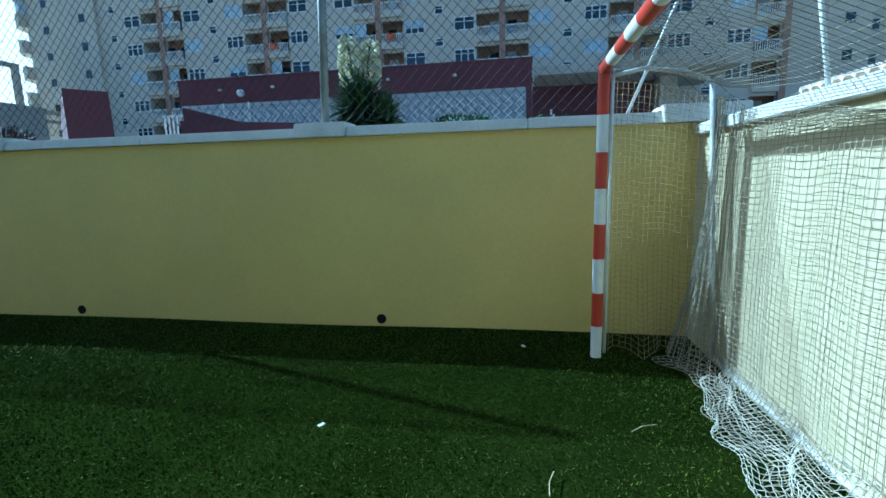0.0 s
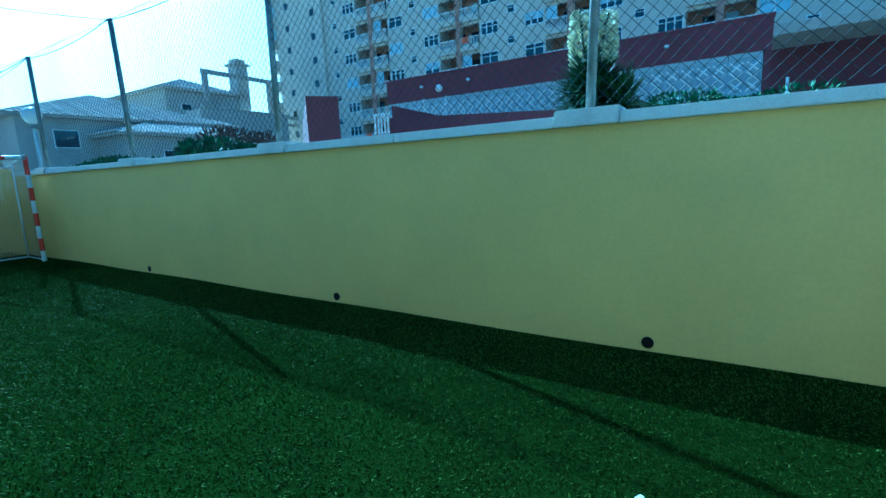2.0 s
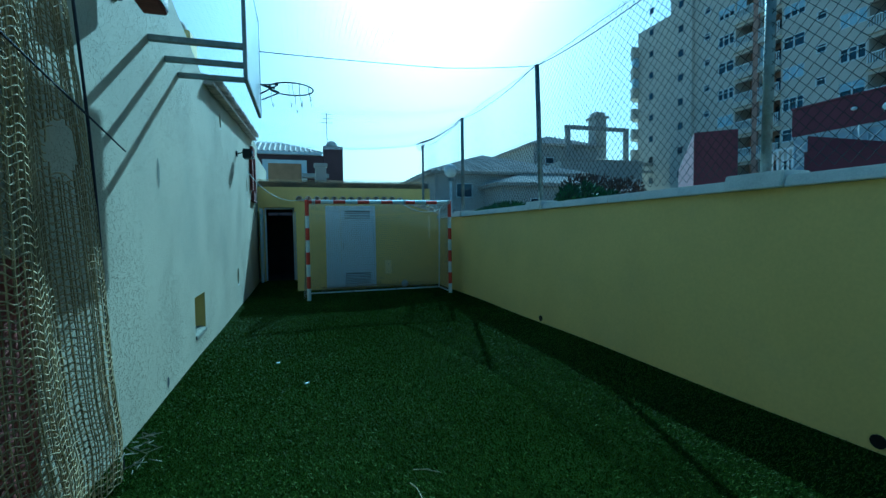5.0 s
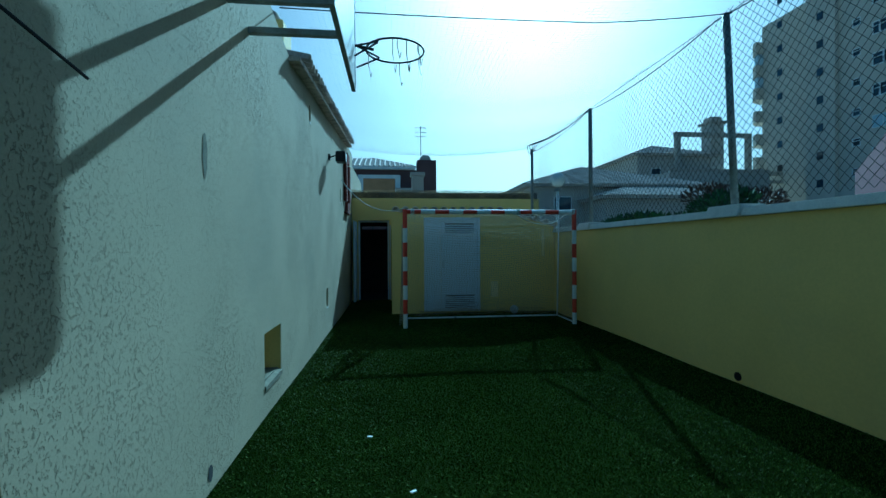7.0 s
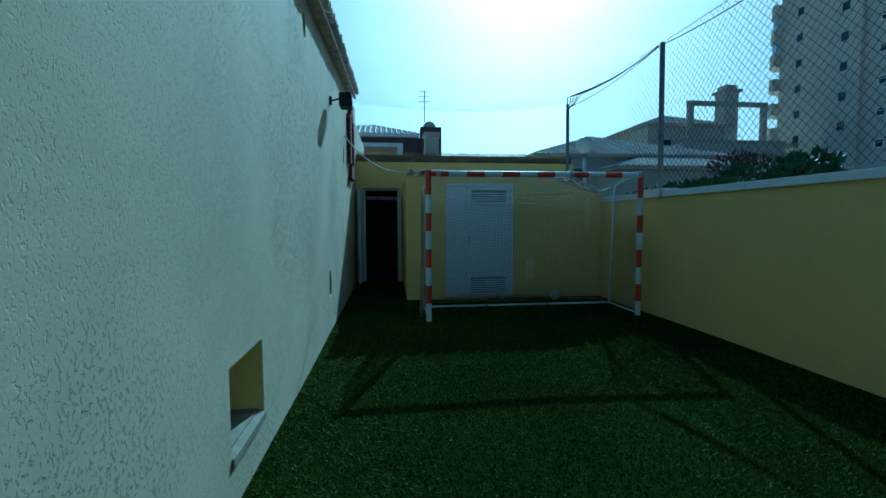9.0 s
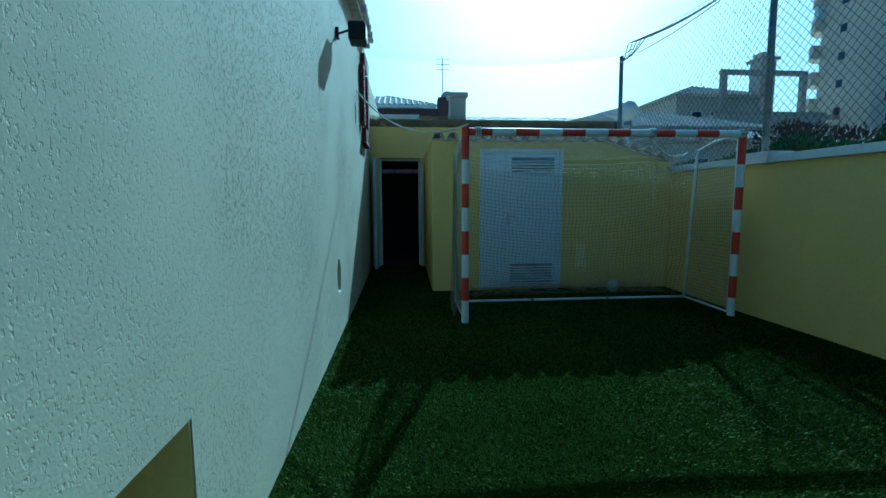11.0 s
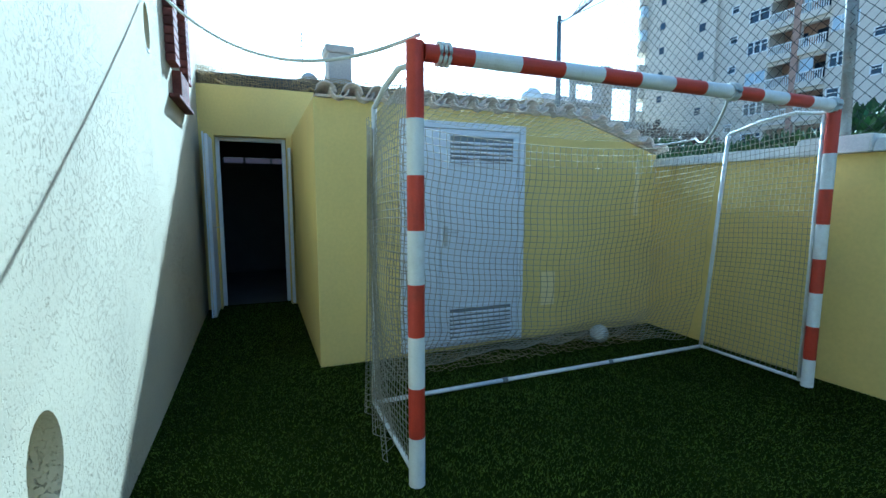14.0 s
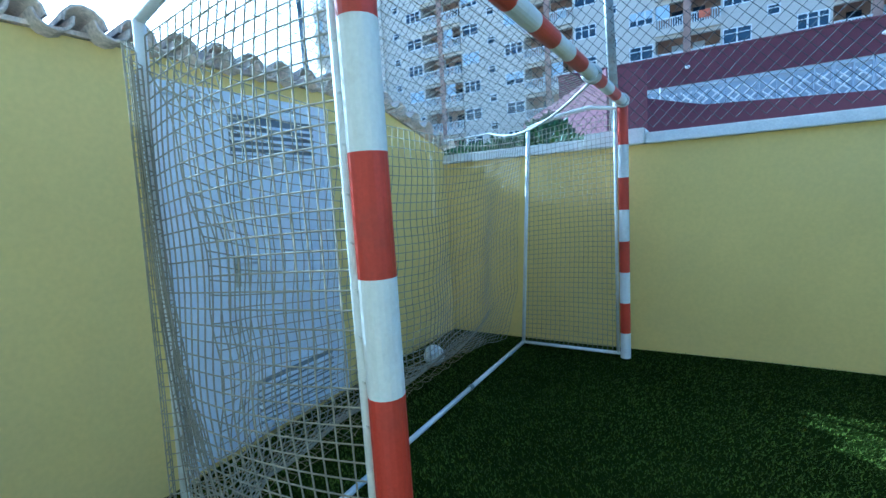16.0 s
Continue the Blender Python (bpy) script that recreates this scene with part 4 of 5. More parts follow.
for a, b, c, d in ((-0.84, 0.57, -0.31, -0.28), (-0.84, 0.57, 0.77, 0.80), (-0.85, -0.82, -0.28, 0.77), (0.55, 0.58, -0.28, 0.77)):
    part("board_rim", box(a, b, 0.735, 0.77, c, d, 0.003), M_GALV, bb)
hoop = empty("hoop", (-0.37, 0, 0.06))
hoop.parent = bb
c = Vector((-0.46, 1.11, -0.01))
R = 0.25
ring = [c + Vector((R * math.cos(a), R * math.sin(a), 0)) for a in [2 * math.pi * k / 32 for k in range(33)]]
part("rim", tube(ring, 0.009, 8, caps=False), M_DARKMETAL, hoop, "black steel rim", smooth=True)
bm = tube([(-0.40, 0.775, -0.0), (-0.40, 0.93, -0.03)], 0.012, 8)
for s in (-0.12, 0.12):
    tube([(-0.40 + s, 0.775, -0.14), (-0.40 + s * 1.3, 0.97, -0.035)], 0.008, 6, bm)
    tube([(-0.40, 0.775, -0.0), (-0.40 + s * 1.3, 0.97, -0.03)], 0.008, 6, bm)
part("bracket", bm, M_DARKMETAL, hoop, "black bracket")
rng = random.Random(12)
for k in range(9):
    a = rng.uniform(0, 6.28)
    p = c + Vector((R * math.cos(a), R * math.sin(a), 0))
    L = rng.uniform(0.08, 0.28)
    part("net_strand", tube([p, p + Vector((0.02, 0, -L * 0.5)), p + Vector((rng.uniform(-0.04, 0.04), 0.02, -L)), p + Vector((rng.uniform(-0.05, 0.05), 0.03, -L * 0.8))], 0.004, 5), M_NET, hoop, "torn pale net strand")

# ---- ball and litter ----
ball = link("ball", sphere((-11.5, 3.32, 0.092), 0.087, seg=24), M_BALL, label="scuffed off-white ball resting in the goal net", smooth=True)
tagged(ball, category="ball")
for x, y in ((-4.81, 0.89), (2.3, 3.9), (-5.6, 0.6), (1.2, 2.6)):
    b = link("litter", box(-0.02, 0.02, -0.012, 0.012, 0, 0.008, 0.002), M_LITTER, label="small white scrap lying on the turf")
    b.matrix_world = pose(x, y, 0.012, 0, 0, x * 50)
    tagged(b, category="litter", group="scraps on the turf")
for x, y, r in ((-2.87, 1.43, 10), (-3.0, 1.48, 60), (2.4, 2.2, 80), (2.85, 2.75, 30)):
    b = link("dry_stalk", tube([(0, 0, 0), (0.08, 0.01, 0.006), (0.17, 0, 0)], 0.003, 5), M_STICK, label="dry straw stalk lying on the turf")
    b.matrix_world = pose(x, y, 0.016, 0, 0, r)
    tagged(b, category="stalk", group="stalks on the turf")

# ---- apartment block behind ----
apt = empty("apartment_building", (0, 45, 0), label="tall beige apartment block with loggias and white balusters", category="building")
PIERS = [-34.9 + 11.8 * k for k in range(6)]
ROWS_Z = [9.83 + 2.87 * k for k in range(-1, 8)]
X0, X1, TOP = -42.5, 27.0, 33.5
rng = random.Random(21)


def ap(name, bm, m, parent=None, label="", kind=""):
    bm.transform(Matrix.Translation((0, -45, 0))) if parent is None else None
    return part(name, bm, m, parent or apt, label, kind=kind)


cells = []
loggias, wins, smalls = [], [], []
for p in PIERS:
    for z in ROWS_Z:
        if z + 1 > TOP - 0.6:
            continue
        for s in (-1, 1):
            if not (X0 + 0.5 < p + s * 5 < X1):
                continue
            a, b = sorted((p + s * 0.28, p + s * 2.4))
            loggias.append((a, b, z - 1.45, z + 0.72, s))
            a, b = sorted((p + s * 2.55, p + s * 4.5))
            wins.append((a, b, z - 0.6, z + 0.62, s))
for xs in [-40.8] + [p + 5.9 for p in PIERS[:-1]]:
    for z in ROWS_Z:
        smalls.append((xs - 0.45, xs + 0.4, z + 0.95, z + 1.75))
holes_ = [l[:4] for l in loggias] + [w[:4] for w in wins] + smalls
ap("wall", wall_with_holes(X0, X1, 45.0, 45.35, -0.05, TOP, holes_), M_APT)
ap("inner_core", box(X0, X1, 47.2, 60, -0.05, TOP), M_APTIN)
for z in ROWS_Z:
    ap("floor_slab", box(X0 + 0.1, X1 - 0.1, 45.352, 47.19, z - 1.62, z - 1.45), M_APT)
ap("roof", box(X0 - 0.2, X1 + 0.2, 44.8, 60.2, TOP + 0.01, TOP + 0.3), M_CONC)
for p in PIERS:
    ap("pier", box(p - 0.27, p + 0.27, 44.75, 44.997, -0.05, TOP), M_PIER)
for x in sorted({p + s * 2.47 for p in PIERS for s in (-1, 1)}):
    if X0 < x < X1:
        ap("partition", box(x - 0.06, x + 0.06, 45.352, 47.19, 4, TOP - 0.1), M_APT)


def make_window(w, h, n, mname="window"):
    """Frame and panes with the lower left corner at the origin."""
    e = empty(mname)
    e.parent = apt
    bm = box(0, w, 0.02, 0.12, 0, 0.09)
    for a, b, c, d in ((0, w, h - 0.08, h), (0, 0.08, 0.09, h - 0.08), (w - 0.08, w, 0.09, h - 0.08), (0.08, w - 0.08, h * 0.62, h * 0.62 + 0.05)):
        box(a, b, 0.02, 0.12, c, d, bm=bm)
    for k in range(1, n):
        x = w * k / n
        box(x - 0.05, x + 0.05, 0.015, 0.12, 0.09, h - 0.08, bm=bm)
    part("frame", bm, M_BALU, e)
    for k in range(n):
        part("pane", box(w * k / n + 0.02, w * (k + 1) / n - 0.02, 0.14, 0.15, 0.02, h - 0.02), M_GLASS, e)
    # Near-black sheet stands in for the shade of the room behind.
    part("back", box(-0.05, w + 0.05, 0.36, 0.40, -0.05, h + 0.05), M_SHADE, e)
    return e


def put_copy(src, loc):
    o = copy_thing(src, pose(*loc))
    return o


w1 = make_window(1.95, 1.22, 3)
w2 = make_window(1.95, 1.22, 2)
sw = make_window(0.85, 0.8, 1)
used = set()
for a, b, z0, z1, s in wins:
    r = rng.random()
    src = w1 if r < 0.5 else w2
    if src in used:
        put_copy(src, (a, 0, z0))
    else:
        src.matrix_basis = pose(a, 0, z0); used.add(src)
    if rng.random() < 0.3:
        ap("shutter", box(a + 0.05, b - 0.05, 45.02, 45.05, z0 + (0.05 if rng.random() < 0.7 else 0.5), z1 - 0.04), M_SHUTTER)
for a, b, z0, z1 in smalls:
    if sw in used:
        put_copy(sw, (a, 0, z0))
    else:
        sw.matrix_basis = pose(a, 0, z0); used.add(sw)


def make_balcony(w):
    e = empty("balcony")
    e.parent = apt
    part("parapet", box(0, w, -0.35, 0.0, -0.42, 0.16, 0.02), M_APT, e)
    part("rail", box(0.03, w - 0.03, -0.33, -0.20, 0.88, 0.96), M_BALU, e)
    bm = bmesh.new()
    n = int(w / 0.17)
    for k in range(n):
        x = 0.08 + (w - 0.16) * k / (n - 1)
        tube([(x, -0.27, 0.16), (x, -0.27, 0.35), (x, -0.27, 0.5), (x, -0.27, 0.88)], 0.045, 5, bm, r_end=0.035, caps=False)
    part("balustrade_infill", bm, M_BALU, e, kind="stuff")
    return e


balc = make_balcony(2.15)
first_b = True
doorbm = None
for a, b, z0, z1, s in loggias:
    if first_b:
        balc.matrix_basis = pose(a, 0, z0); first_b = False
    else:
        put_copy(balc, (a, 0, z0))
    r = rng.random()
    lo, hi = (a + 0.1, a + 1.0) if s > 0 else (b - 1.0, b - 0.1)
    if r < 0.45:
        ap("balcony_door", box(lo, hi, 47.08, 47.16, z0 + 0.02, z0 + 2.05), M_SHUTTER if r < 0.25 else M_BALU)
    else:
        ap("balcony_door", box(lo, hi, 47.12, 47.16, z0 + 0.02, z0 + 2.05), M_GLASS)
    if r > 0.82:
        ap("loggia_screen", box(a + 0.02, a + 1.1, 45.1, 45.14, z0 + 0.98, z1 - 0.02), M_SHUTTER)
    if 0.4 < r < 0.5:
        c = rng.uniform(a + 0.5, b - 0.5)
        ap("laundry", box(c - 0.4, c + 0.4, 44.60, 44.63, z0 + 0.35, z0 + 0.95), M_SHUTTER if rng.random() < 0.6 else M_ORANGE)

# rounded end wings
for s, xe in ((-1, X0), (1, X1)):
    a, b = sorted((xe + s * 0.003, xe + s * 3.2))
    ap("stair_tower", box(a, b, 44.6, 60, -0.05, 29.5 if s < 0 else TOP), M_APT)
    a, b = sorted((xe + s * 3.203, xe + s * 11.6))
    ap("wing", box(a, b, 47.0, 62, -0.05, 28.6 if s < 0 else TOP), M_APT)
    cx = xe + s * 11.4
    for z in ROWS_Z:
        if z > (28 if s < 0 else TOP - 1):
            continue
        poly = [(cx, 46.2)] + [(cx + s * 2.1 * math.sin(t), 49.0 - 3.0 * math.cos(t)) for t in [math.pi * k / 10 for k in range(11)]] + [(cx, 52.0)]
        if s < 0:
            poly = poly[::-1]
        bm = prism(poly, z - 1.75, z - 0.35)
        ap("round_balcony", bm, M_APT)
        if rng.random() < 0.45:
            ap("balcony_glazing", prism([(cx + (q[0] - cx) * 0.93, 49 + (q[1] - 49) * 0.93) for q in poly], z - 0.348, z + 1.0), M_SHUTTER)
    for z in ROWS_Z:
        for xx in (xe + s * 1.6, xe + s * 4.9, xe + s * 9.0):
            yy = 44.6 if xx == xe + s * 1.6 else 47.0
            ap("stair_window", box(xx - 0.35, xx + 0.35, yy - 0.03, yy - 0.004, z + 0.3, z + 1.1), M_GLASS)

# canopy, pier and podium at the right foot of the block
pod = empty("podium", (4, 40, 0), label="maroon recessed podium under a wide pale concrete canopy", category="building")
def pp(name, bm, m, label=""):
    bm.transform(Matrix.Translation((-4, -40, 0)))
    return part(name, bm, m, pod, label)
pp("canopy", box(3.2, 17.5, 36.5, 44.5, 8.75, 9.4, 0.03), M_CONC)
pp("wall", box(3.2, 12.8, 41.0, 44.0, -0.05, 8.74), M_MAROON)
pp("pier", box(12.9, 14.2, 39.5, 44.0, -0.05, 8.74), M_CONC)
pp("post", tube([(4.6, 38.5, 0), (4.6, 38.5, 6.5)], 0.09, 8), M_BALU)

# ---- long maroon building ----
red = empty("maroon_building", (-15.95, 23, 0), label="long low maroon building with a band of white lattice panels", category="building")
def rp(name, bm, m, parent=None, label="", kind=""):
    bm.transform(Matrix.Translation((15.95, -23, 0)))
    return part(name, bm, m, parent or red, label, kind=kind)
rp("upper_wall", box(-15.95, 2.75, 23.0, 30, 5.52, 6.75), M_MAROON)
rp("lower_wall", box(-15.95, 2.75, 23.0, 30, -0.05, 3.88), M_MAROON)
rp("end_wall", box(2.52, 2.75, 23.0, 30, 3.882, 5.518), M_MAROON)
rp("parapet_cap", box(-16.0, 2.8, 22.96, 30, 6.752, 6.84, 0.01), M_MAROON)
# Near-black fill paints the darkness behind the lattice panels.
rp("back_fill", box(-15.9, 2.5, 23.35, 29.9, 3.882, 5.518), M_SHADE)
n = 16
for k in range(n):
    a = -15.9 + k * 18.4 / n
    w = 18.4 / n - 0.03
    e = rp("lattice_panel", box(a, a + w, 23.18, 23.22, 3.89, 5.51), M_PANEL)
    bm = box(a, a + w, 23.06, 23.178, 5.38, 5.515)
    box(a, a + w, 23.06, 23.178, 3.885, 4.0, bm=bm)
    for j in range(3):
        xx = a + w * j / 2 - (0.03 if j == 2 else 0)
        box(xx, xx + 0.05, 23.07, 23.178, 4.0, 5.38, bm=bm)
    rp("panel_frame", bm, M_PANEL, e)
    bm = bmesh.new()
    for j in range(2):
        c = a + w * (0.25 + 0.5 * j)
        for zz in (4.25, 4.62, 4.99):
            for q in (-1, 1):
                tube([(c - q * w * 0.2, 23.10, zz - 0.2), (c + q * w * 0.2, 23.10, zz + 0.2)], 0.034, 4, bm)
    rp("lattice", bm, M_BALU, e, kind="stuff")
for x in (-13.4, -10.4, -4.2, -0.9):
    rp("wall_lamp", sphere((x, 22.9, 6.2), 0.11, seg=10, squash=0.7), M_GLOBE)
rp("globe_lamp", sphere((-12.2, 22.85, 5.98), 0.2, seg=12), M_GLOBE)
for x in (-12.8, -11.4, -10.3):
    rp("post", tube([(x, 22.2, 0), (x, 22.2, 5.4 if x != -10.3 else 4.6)], 0.03, 6), M_BALU)

blk = link("corner_block", prism([(-11.86, 12.87), (-10.98, 13.66), (-13.9, 16.6), (-15.1, 15.5)], -0.05, [4.39, 4.37, 3.7, 3.7]), M_MAROON, label="maroon rendered corner block with a sunlit face")
tagged(blk, category="building")
lw = link("garden_wall_maroon", prism([(-12.0, 18.0), (2.0, 18.0), (2.0, 18.25), (-12.0, 18.25)], -0.05, [4.0, 3.2, 3.2, 4.0]), M_MAROON, label="low maroon garden wall with a falling top")
tagged(lw, category="wall")
lw = link("ramp_wall", prism([(-12.3, 18.6), (-8.4, 18.6), (-8.4, 18.8), (-12.3, 18.8)], -0.05, [4.65, 3.6, 3.6, 4.65]), M_MAROON, label="sloping maroon ramp wall")
tagged(lw, category="wall")
lw = link("pink_wall", prism([(3.2, 14.0), (7.8, 14.0), (7.8, 14.25), (3.2, 14.25)], -0.05, [2.55, 2.85, 2.85, 2.55]), M_MAROON, label="low sloping maroon wall beyond the garden wall")
tagged(lw, category="wall")
bal = empty("balustrade", (-18, 24, 0), label="white terrace balustrade behind the maroon wall", category="balustrade")
part("rail", box(0, 3.6, 0, 0.15, 5.15, 5.25), M_BALU, bal)
for k in range(14):
    part("baluster", tube([(0.1 + k * 0.26, 0.07, 4.0), (0.1 + k * 0.26, 0.07, 5.15)], 0.05, 6), M_BALU, bal)


# ---- villas to the west ----
def hip(x0, x1, y0, y1, z0, rise, over=0.5, ridge_y=None, m=M_FARTILE):
    """Hip roof with rows of tile ribs running down its slopes."""
    x0, x1, y0, y1 = x0 - over, x1 + over, y0 - over, y1 + over
    run = min(x1 - x0, y1 - y0) / 2
    if y1 - y0 > x1 - x0:
        r0, r1 = ((x0 + x1) / 2, y0 + run), ((x0 + x1) / 2, y1 - run)
    else:
        r0, r1 = (x0 + run, (y0 + y1) / 2), (x1 - run, (y0 + y1) / 2)
    bm = bmesh.new()
    c = [bm.verts.new((x, y, z0)) for x, y in ((x0, y0), (x1, y0), (x1, y1), (x0, y1))]
    a, b = bm.verts.new((*r0, z0 + rise)), bm.verts.new((*r1, z0 + rise))
    if y1 - y0 > x1 - x0:
        fs = [(c[0], c[1], a), (c[1], c[2], b, a), (c[2], c[3], b), (c[3], c[0], a, b)]
    else:
        fs = [(c[0], c[1], b, a), (c[1], c[2], b), (c[2], c[3], a, b), (c[3], c[0], a)]
    for f in fs:
        bm.faces.new(f)
    bm.faces.new(c[::-1])
    def height(x, y):
        d = min(x - x0, x1 - x, y - y0, y1 - y)
        return z0 + rise * d / run
    ribs = bmesh.new()
    step = 0.33
    y = y0 + 0.2
    while y < y1:
        d = min(y - y0, y1 - y, run)
        for s, xa in ((1, x1), (-1, x0)):
            xb = xa - s * d
            if abs(xb - xa) > 0.3:
                tube([(xa, y, z0 + 0.02), (xb, y, height(min(max(xb, x0), x1), y) + 0.02)], 0.075, 4, ribs, caps=True)
        y += step
    x = x0 + 0.2
    while x < x1:
        d = min(x - x0, x1 - x, run)
        for s, ya in ((1, y1), (-1, y0)):
            yb = ya - s * d
            if abs(yb - ya) > 0.3:
                tube([(x, ya, z0 + 0.02), (x, yb, height(x, yb) + 0.02)], 0.075, 4, ribs, caps=True)
        x += step
    return bm, ribs


def villa(name, loc, sx, sy, h, rise, label, windows=()):
    v = empty(name, loc, label=label, category="house")
    part("wall", box(0, sx, 0, sy, -0.05, h), M_VILLA, v)
    part("eave_band", box(-0.45, sx + 0.45, -0.45, sy + 0.45, h + 0.002, h + 0.16), M_CONC, v)
    bm, ribs = hip(0, sx, 0, sy, h + 0.165, rise)
    # Roof plane coloured dark as groove shade; the ribs above stay pale.
    r = part("roof", bm, M_GROOVESHADE, v)
    part("roof_tiles", ribs, M_FARTILE, r, kind="stuff")
    for y, z, w, hh in windows:
        e = part("window", box(sx + 0.004, sx + 0.05, y, y + w, z, z + hh), M_BALU, v)
        part("pane", box(sx + 0.052, sx + 0.06, y + 0.06, y + w - 0.06, z + 0.06, z + hh - 0.06), M_GLASS, e)
    return v


villa("villa", (-42.0, 9.6, 0), 12.0, 12.0, 5.2, 2.2, "grey-beige villa with a hipped clay tile roof", ((1.5, 3.6, 1.2, 1.0), (6.0, 3.6, 1.4, 1.0)))
villa("villa_wing", (-33.0, 13.2, 0), 6.0, 8.6, 4.15, 0.95, "low villa wing with a pale tiled hip roof", ((2.0, 2.4, 1.0, 1.0),))
v2 = villa("upper_villa", (-49.0, 21.5, 0), 11.0, 7.0, 9.0, 1.5, "taller grey villa with a concrete pergola and chimney", ((1.2, 7.4, 0.9, 0.6), (2.8, 7.4, 0.9, 0.6), (4.6, 7.4, 0.9, 0.6)))
part("chimney", box(10.0, 11.2, 6.6, 7.8, 8.0, 11.9), M_VILLA, v2)
part("chimney_cap", prism([(9.8, 6.4), (11.4, 6.4), (11.4, 8.0), (9.8, 8.0)], 11.902, 12.1), M_CONC, v2)
part("chimney_hood", prism([(10.1, 6.7), (11.1, 6.7), (11.1, 7.7), (10.1, 7.7)], 12.102, 12.5), M_FARTILE, v2)
per = part("pergola", box(12.0, 12.3, 2.6, 9.5, 10.45, 10.8), M_CONC, v2)
for y in (2.65, 9.05):
    part("pillar", box(12.0, 12.35, y, y + 0.4, 4.0, 10.449), M_CONC, per)
part("beam", box(11.95, 12.35, 9.95, 14.0, 7.3, 7.6), M_CONC, per)
part("beam", box(11.95, 12.35, 9.95, 13.4, 6.6, 6.85), M_CONC, per)
part("terrace_wall", box(11.9, 14.0, 1.0, 9.6, -0.05, 7.2), M_VILLA, v2)
part("terrace_rail", box(13.9, 14.05, 1.0, 9.6, 7.201, 7.45), M_CONC, v2)

C = Vector((-0.6, 0.9, 1.44))
for o in [o for o in scene.objects if o.parent is None and o.name in ("villa", "villa_wing", "upper_villa")]:
    k = 1.4 if o.name == "upper_villa" else 1.2
    o.matrix_world = Matrix.Translation(C + (o.location - C) * k) @ Matrix.Scale(k, 4)

pur = empty("mauve_house", (-36, -3.2, 0), label="dark mauve house with a shuttered window and tiled roof", category="house")
part("wall", box(0, 3.5, -4, 5.6, -0.05, 6.55), M_PURPLE, pur)
bm, ribs = hip(-2, 3.5, -4, 5.2, 6.72, 1.1, 0.35)
r = part("roof", bm, M_GROOVESHADE, pur)
part("roof_tiles", ribs, M_FARTILE, r, kind="stuff")
part("eave_band", box(-2.3, 3.85, -4.3, 5.5, 6.553, 6.71), M_BALU, pur)
part("chimney", box(2.6, 3.7, 5.61, 6.9, -0.05, 7.2), M_PURPLE, pur)
part("chimney_cap", sphere((3.1, 6.2, 7.25), 0.42, seg=12), M_CONC, pur)
part("balcony_slab", box(3.52, 4.3, 4.2, 5.9, 5.0, 5.25), M_CONC, pur)
w = part("window_frame", box(3.51, 3.58, 1.7, 4.5, 4.4, 6.2), M_BALU, pur)
part("shutter", box(3.585, 3.62, 2.05, 4.15, 4.7, 5.95), M_SHUTWOOD, w, "ochre closed roller shutter")
part("antenna", tube([(3.1, 5.9, 7.6), (3.1, 5.9, 9.6)], 0.03, 5), M_GALV, pur)
for z in (9.5, 9.2, 8.9):
    part("antenna_bar", tube([(3.1, 5.5, z), (3.1, 6.3, z)], 0.02, 4), M_GALV, pur)

ch = empty("chimney_block", (-15.0, 1.45, 2.8), label="small brown rendered chimney on the rear flat roof", category="chimney")
part("shaft", box(-0.22, 0.12, -0.13, 0.20, 0.0, 0.62, 0.015), M_CONC, ch)
part("cap", box(-0.25, 0.15, -0.17, 0.24, 0.622, 0.72, 0.012), M_CONC, ch)
part("cowl", tube([(-0.35, -0.05, 0.0), (-0.35, -0.05, 0.3), (-0.35, -0.02, 0.42)], 0.09, 12), M_GALV, ch, smooth=True)
link("rear_roof", box(-19.5, BACK_X - 0.302, -0.37, 4.8, 2.705, 2.8), M_CONC, kind="structure", label="flat roof of the rear building")

lamp = empty("street_lamp", (-18.1, 6.77, -0.89), label="white post lamp with a round opal globe", category="street lamp")
part("post", tube([(0, 0, 0), (0, 0, 4.3)], 0.055, 10), M_BALU, lamp, smooth=True)
part("globe", sphere((0, 0, 4.72), 0.27, seg=20), M_GLOBE, lamp, "round opal globe", smooth=True)
part("collar", tube([(0, 0, 4.3), (0, 0, 4.4)], 0.12, 10), M_GALV, lamp)
er = empty("neighbour_roof", (8.5, 7.5, 0), label="terracotta tiled roof edge beyond the end wall", category="house")
part("wall", box(0.4, 8, -4, 4.5, -0.05, 3.0), M_VILLA, er)
bm, ribs = hip(0.4, 8, -4, 4.5, 3.05, 1.2, 0.5)
r = part("roof", bm, M_TILE, er)
part("roof_tiles", ribs, M_TILE, r, kind="stuff")
for i, (a, b) in enumerate((((3.12, 4.45, 1.8), (3.70, 4.5, 3.2)), ((3.80, 3.1, 1.7), (3.82, 3.5, 2.95)))):
    o = link("stay_rod", tube([a, b], 0.013, 8), M_WHITE, label="slim white steel stay rising from the wall coping", smooth=True)
    tagged(o, category="rod", group="stays at the corner")
tagged(link("boundary_wall_outer", box(-90, -50, 0, 0.3, 0, 0.5), M_CONC, kind="structure"), label="low far kerb wall")


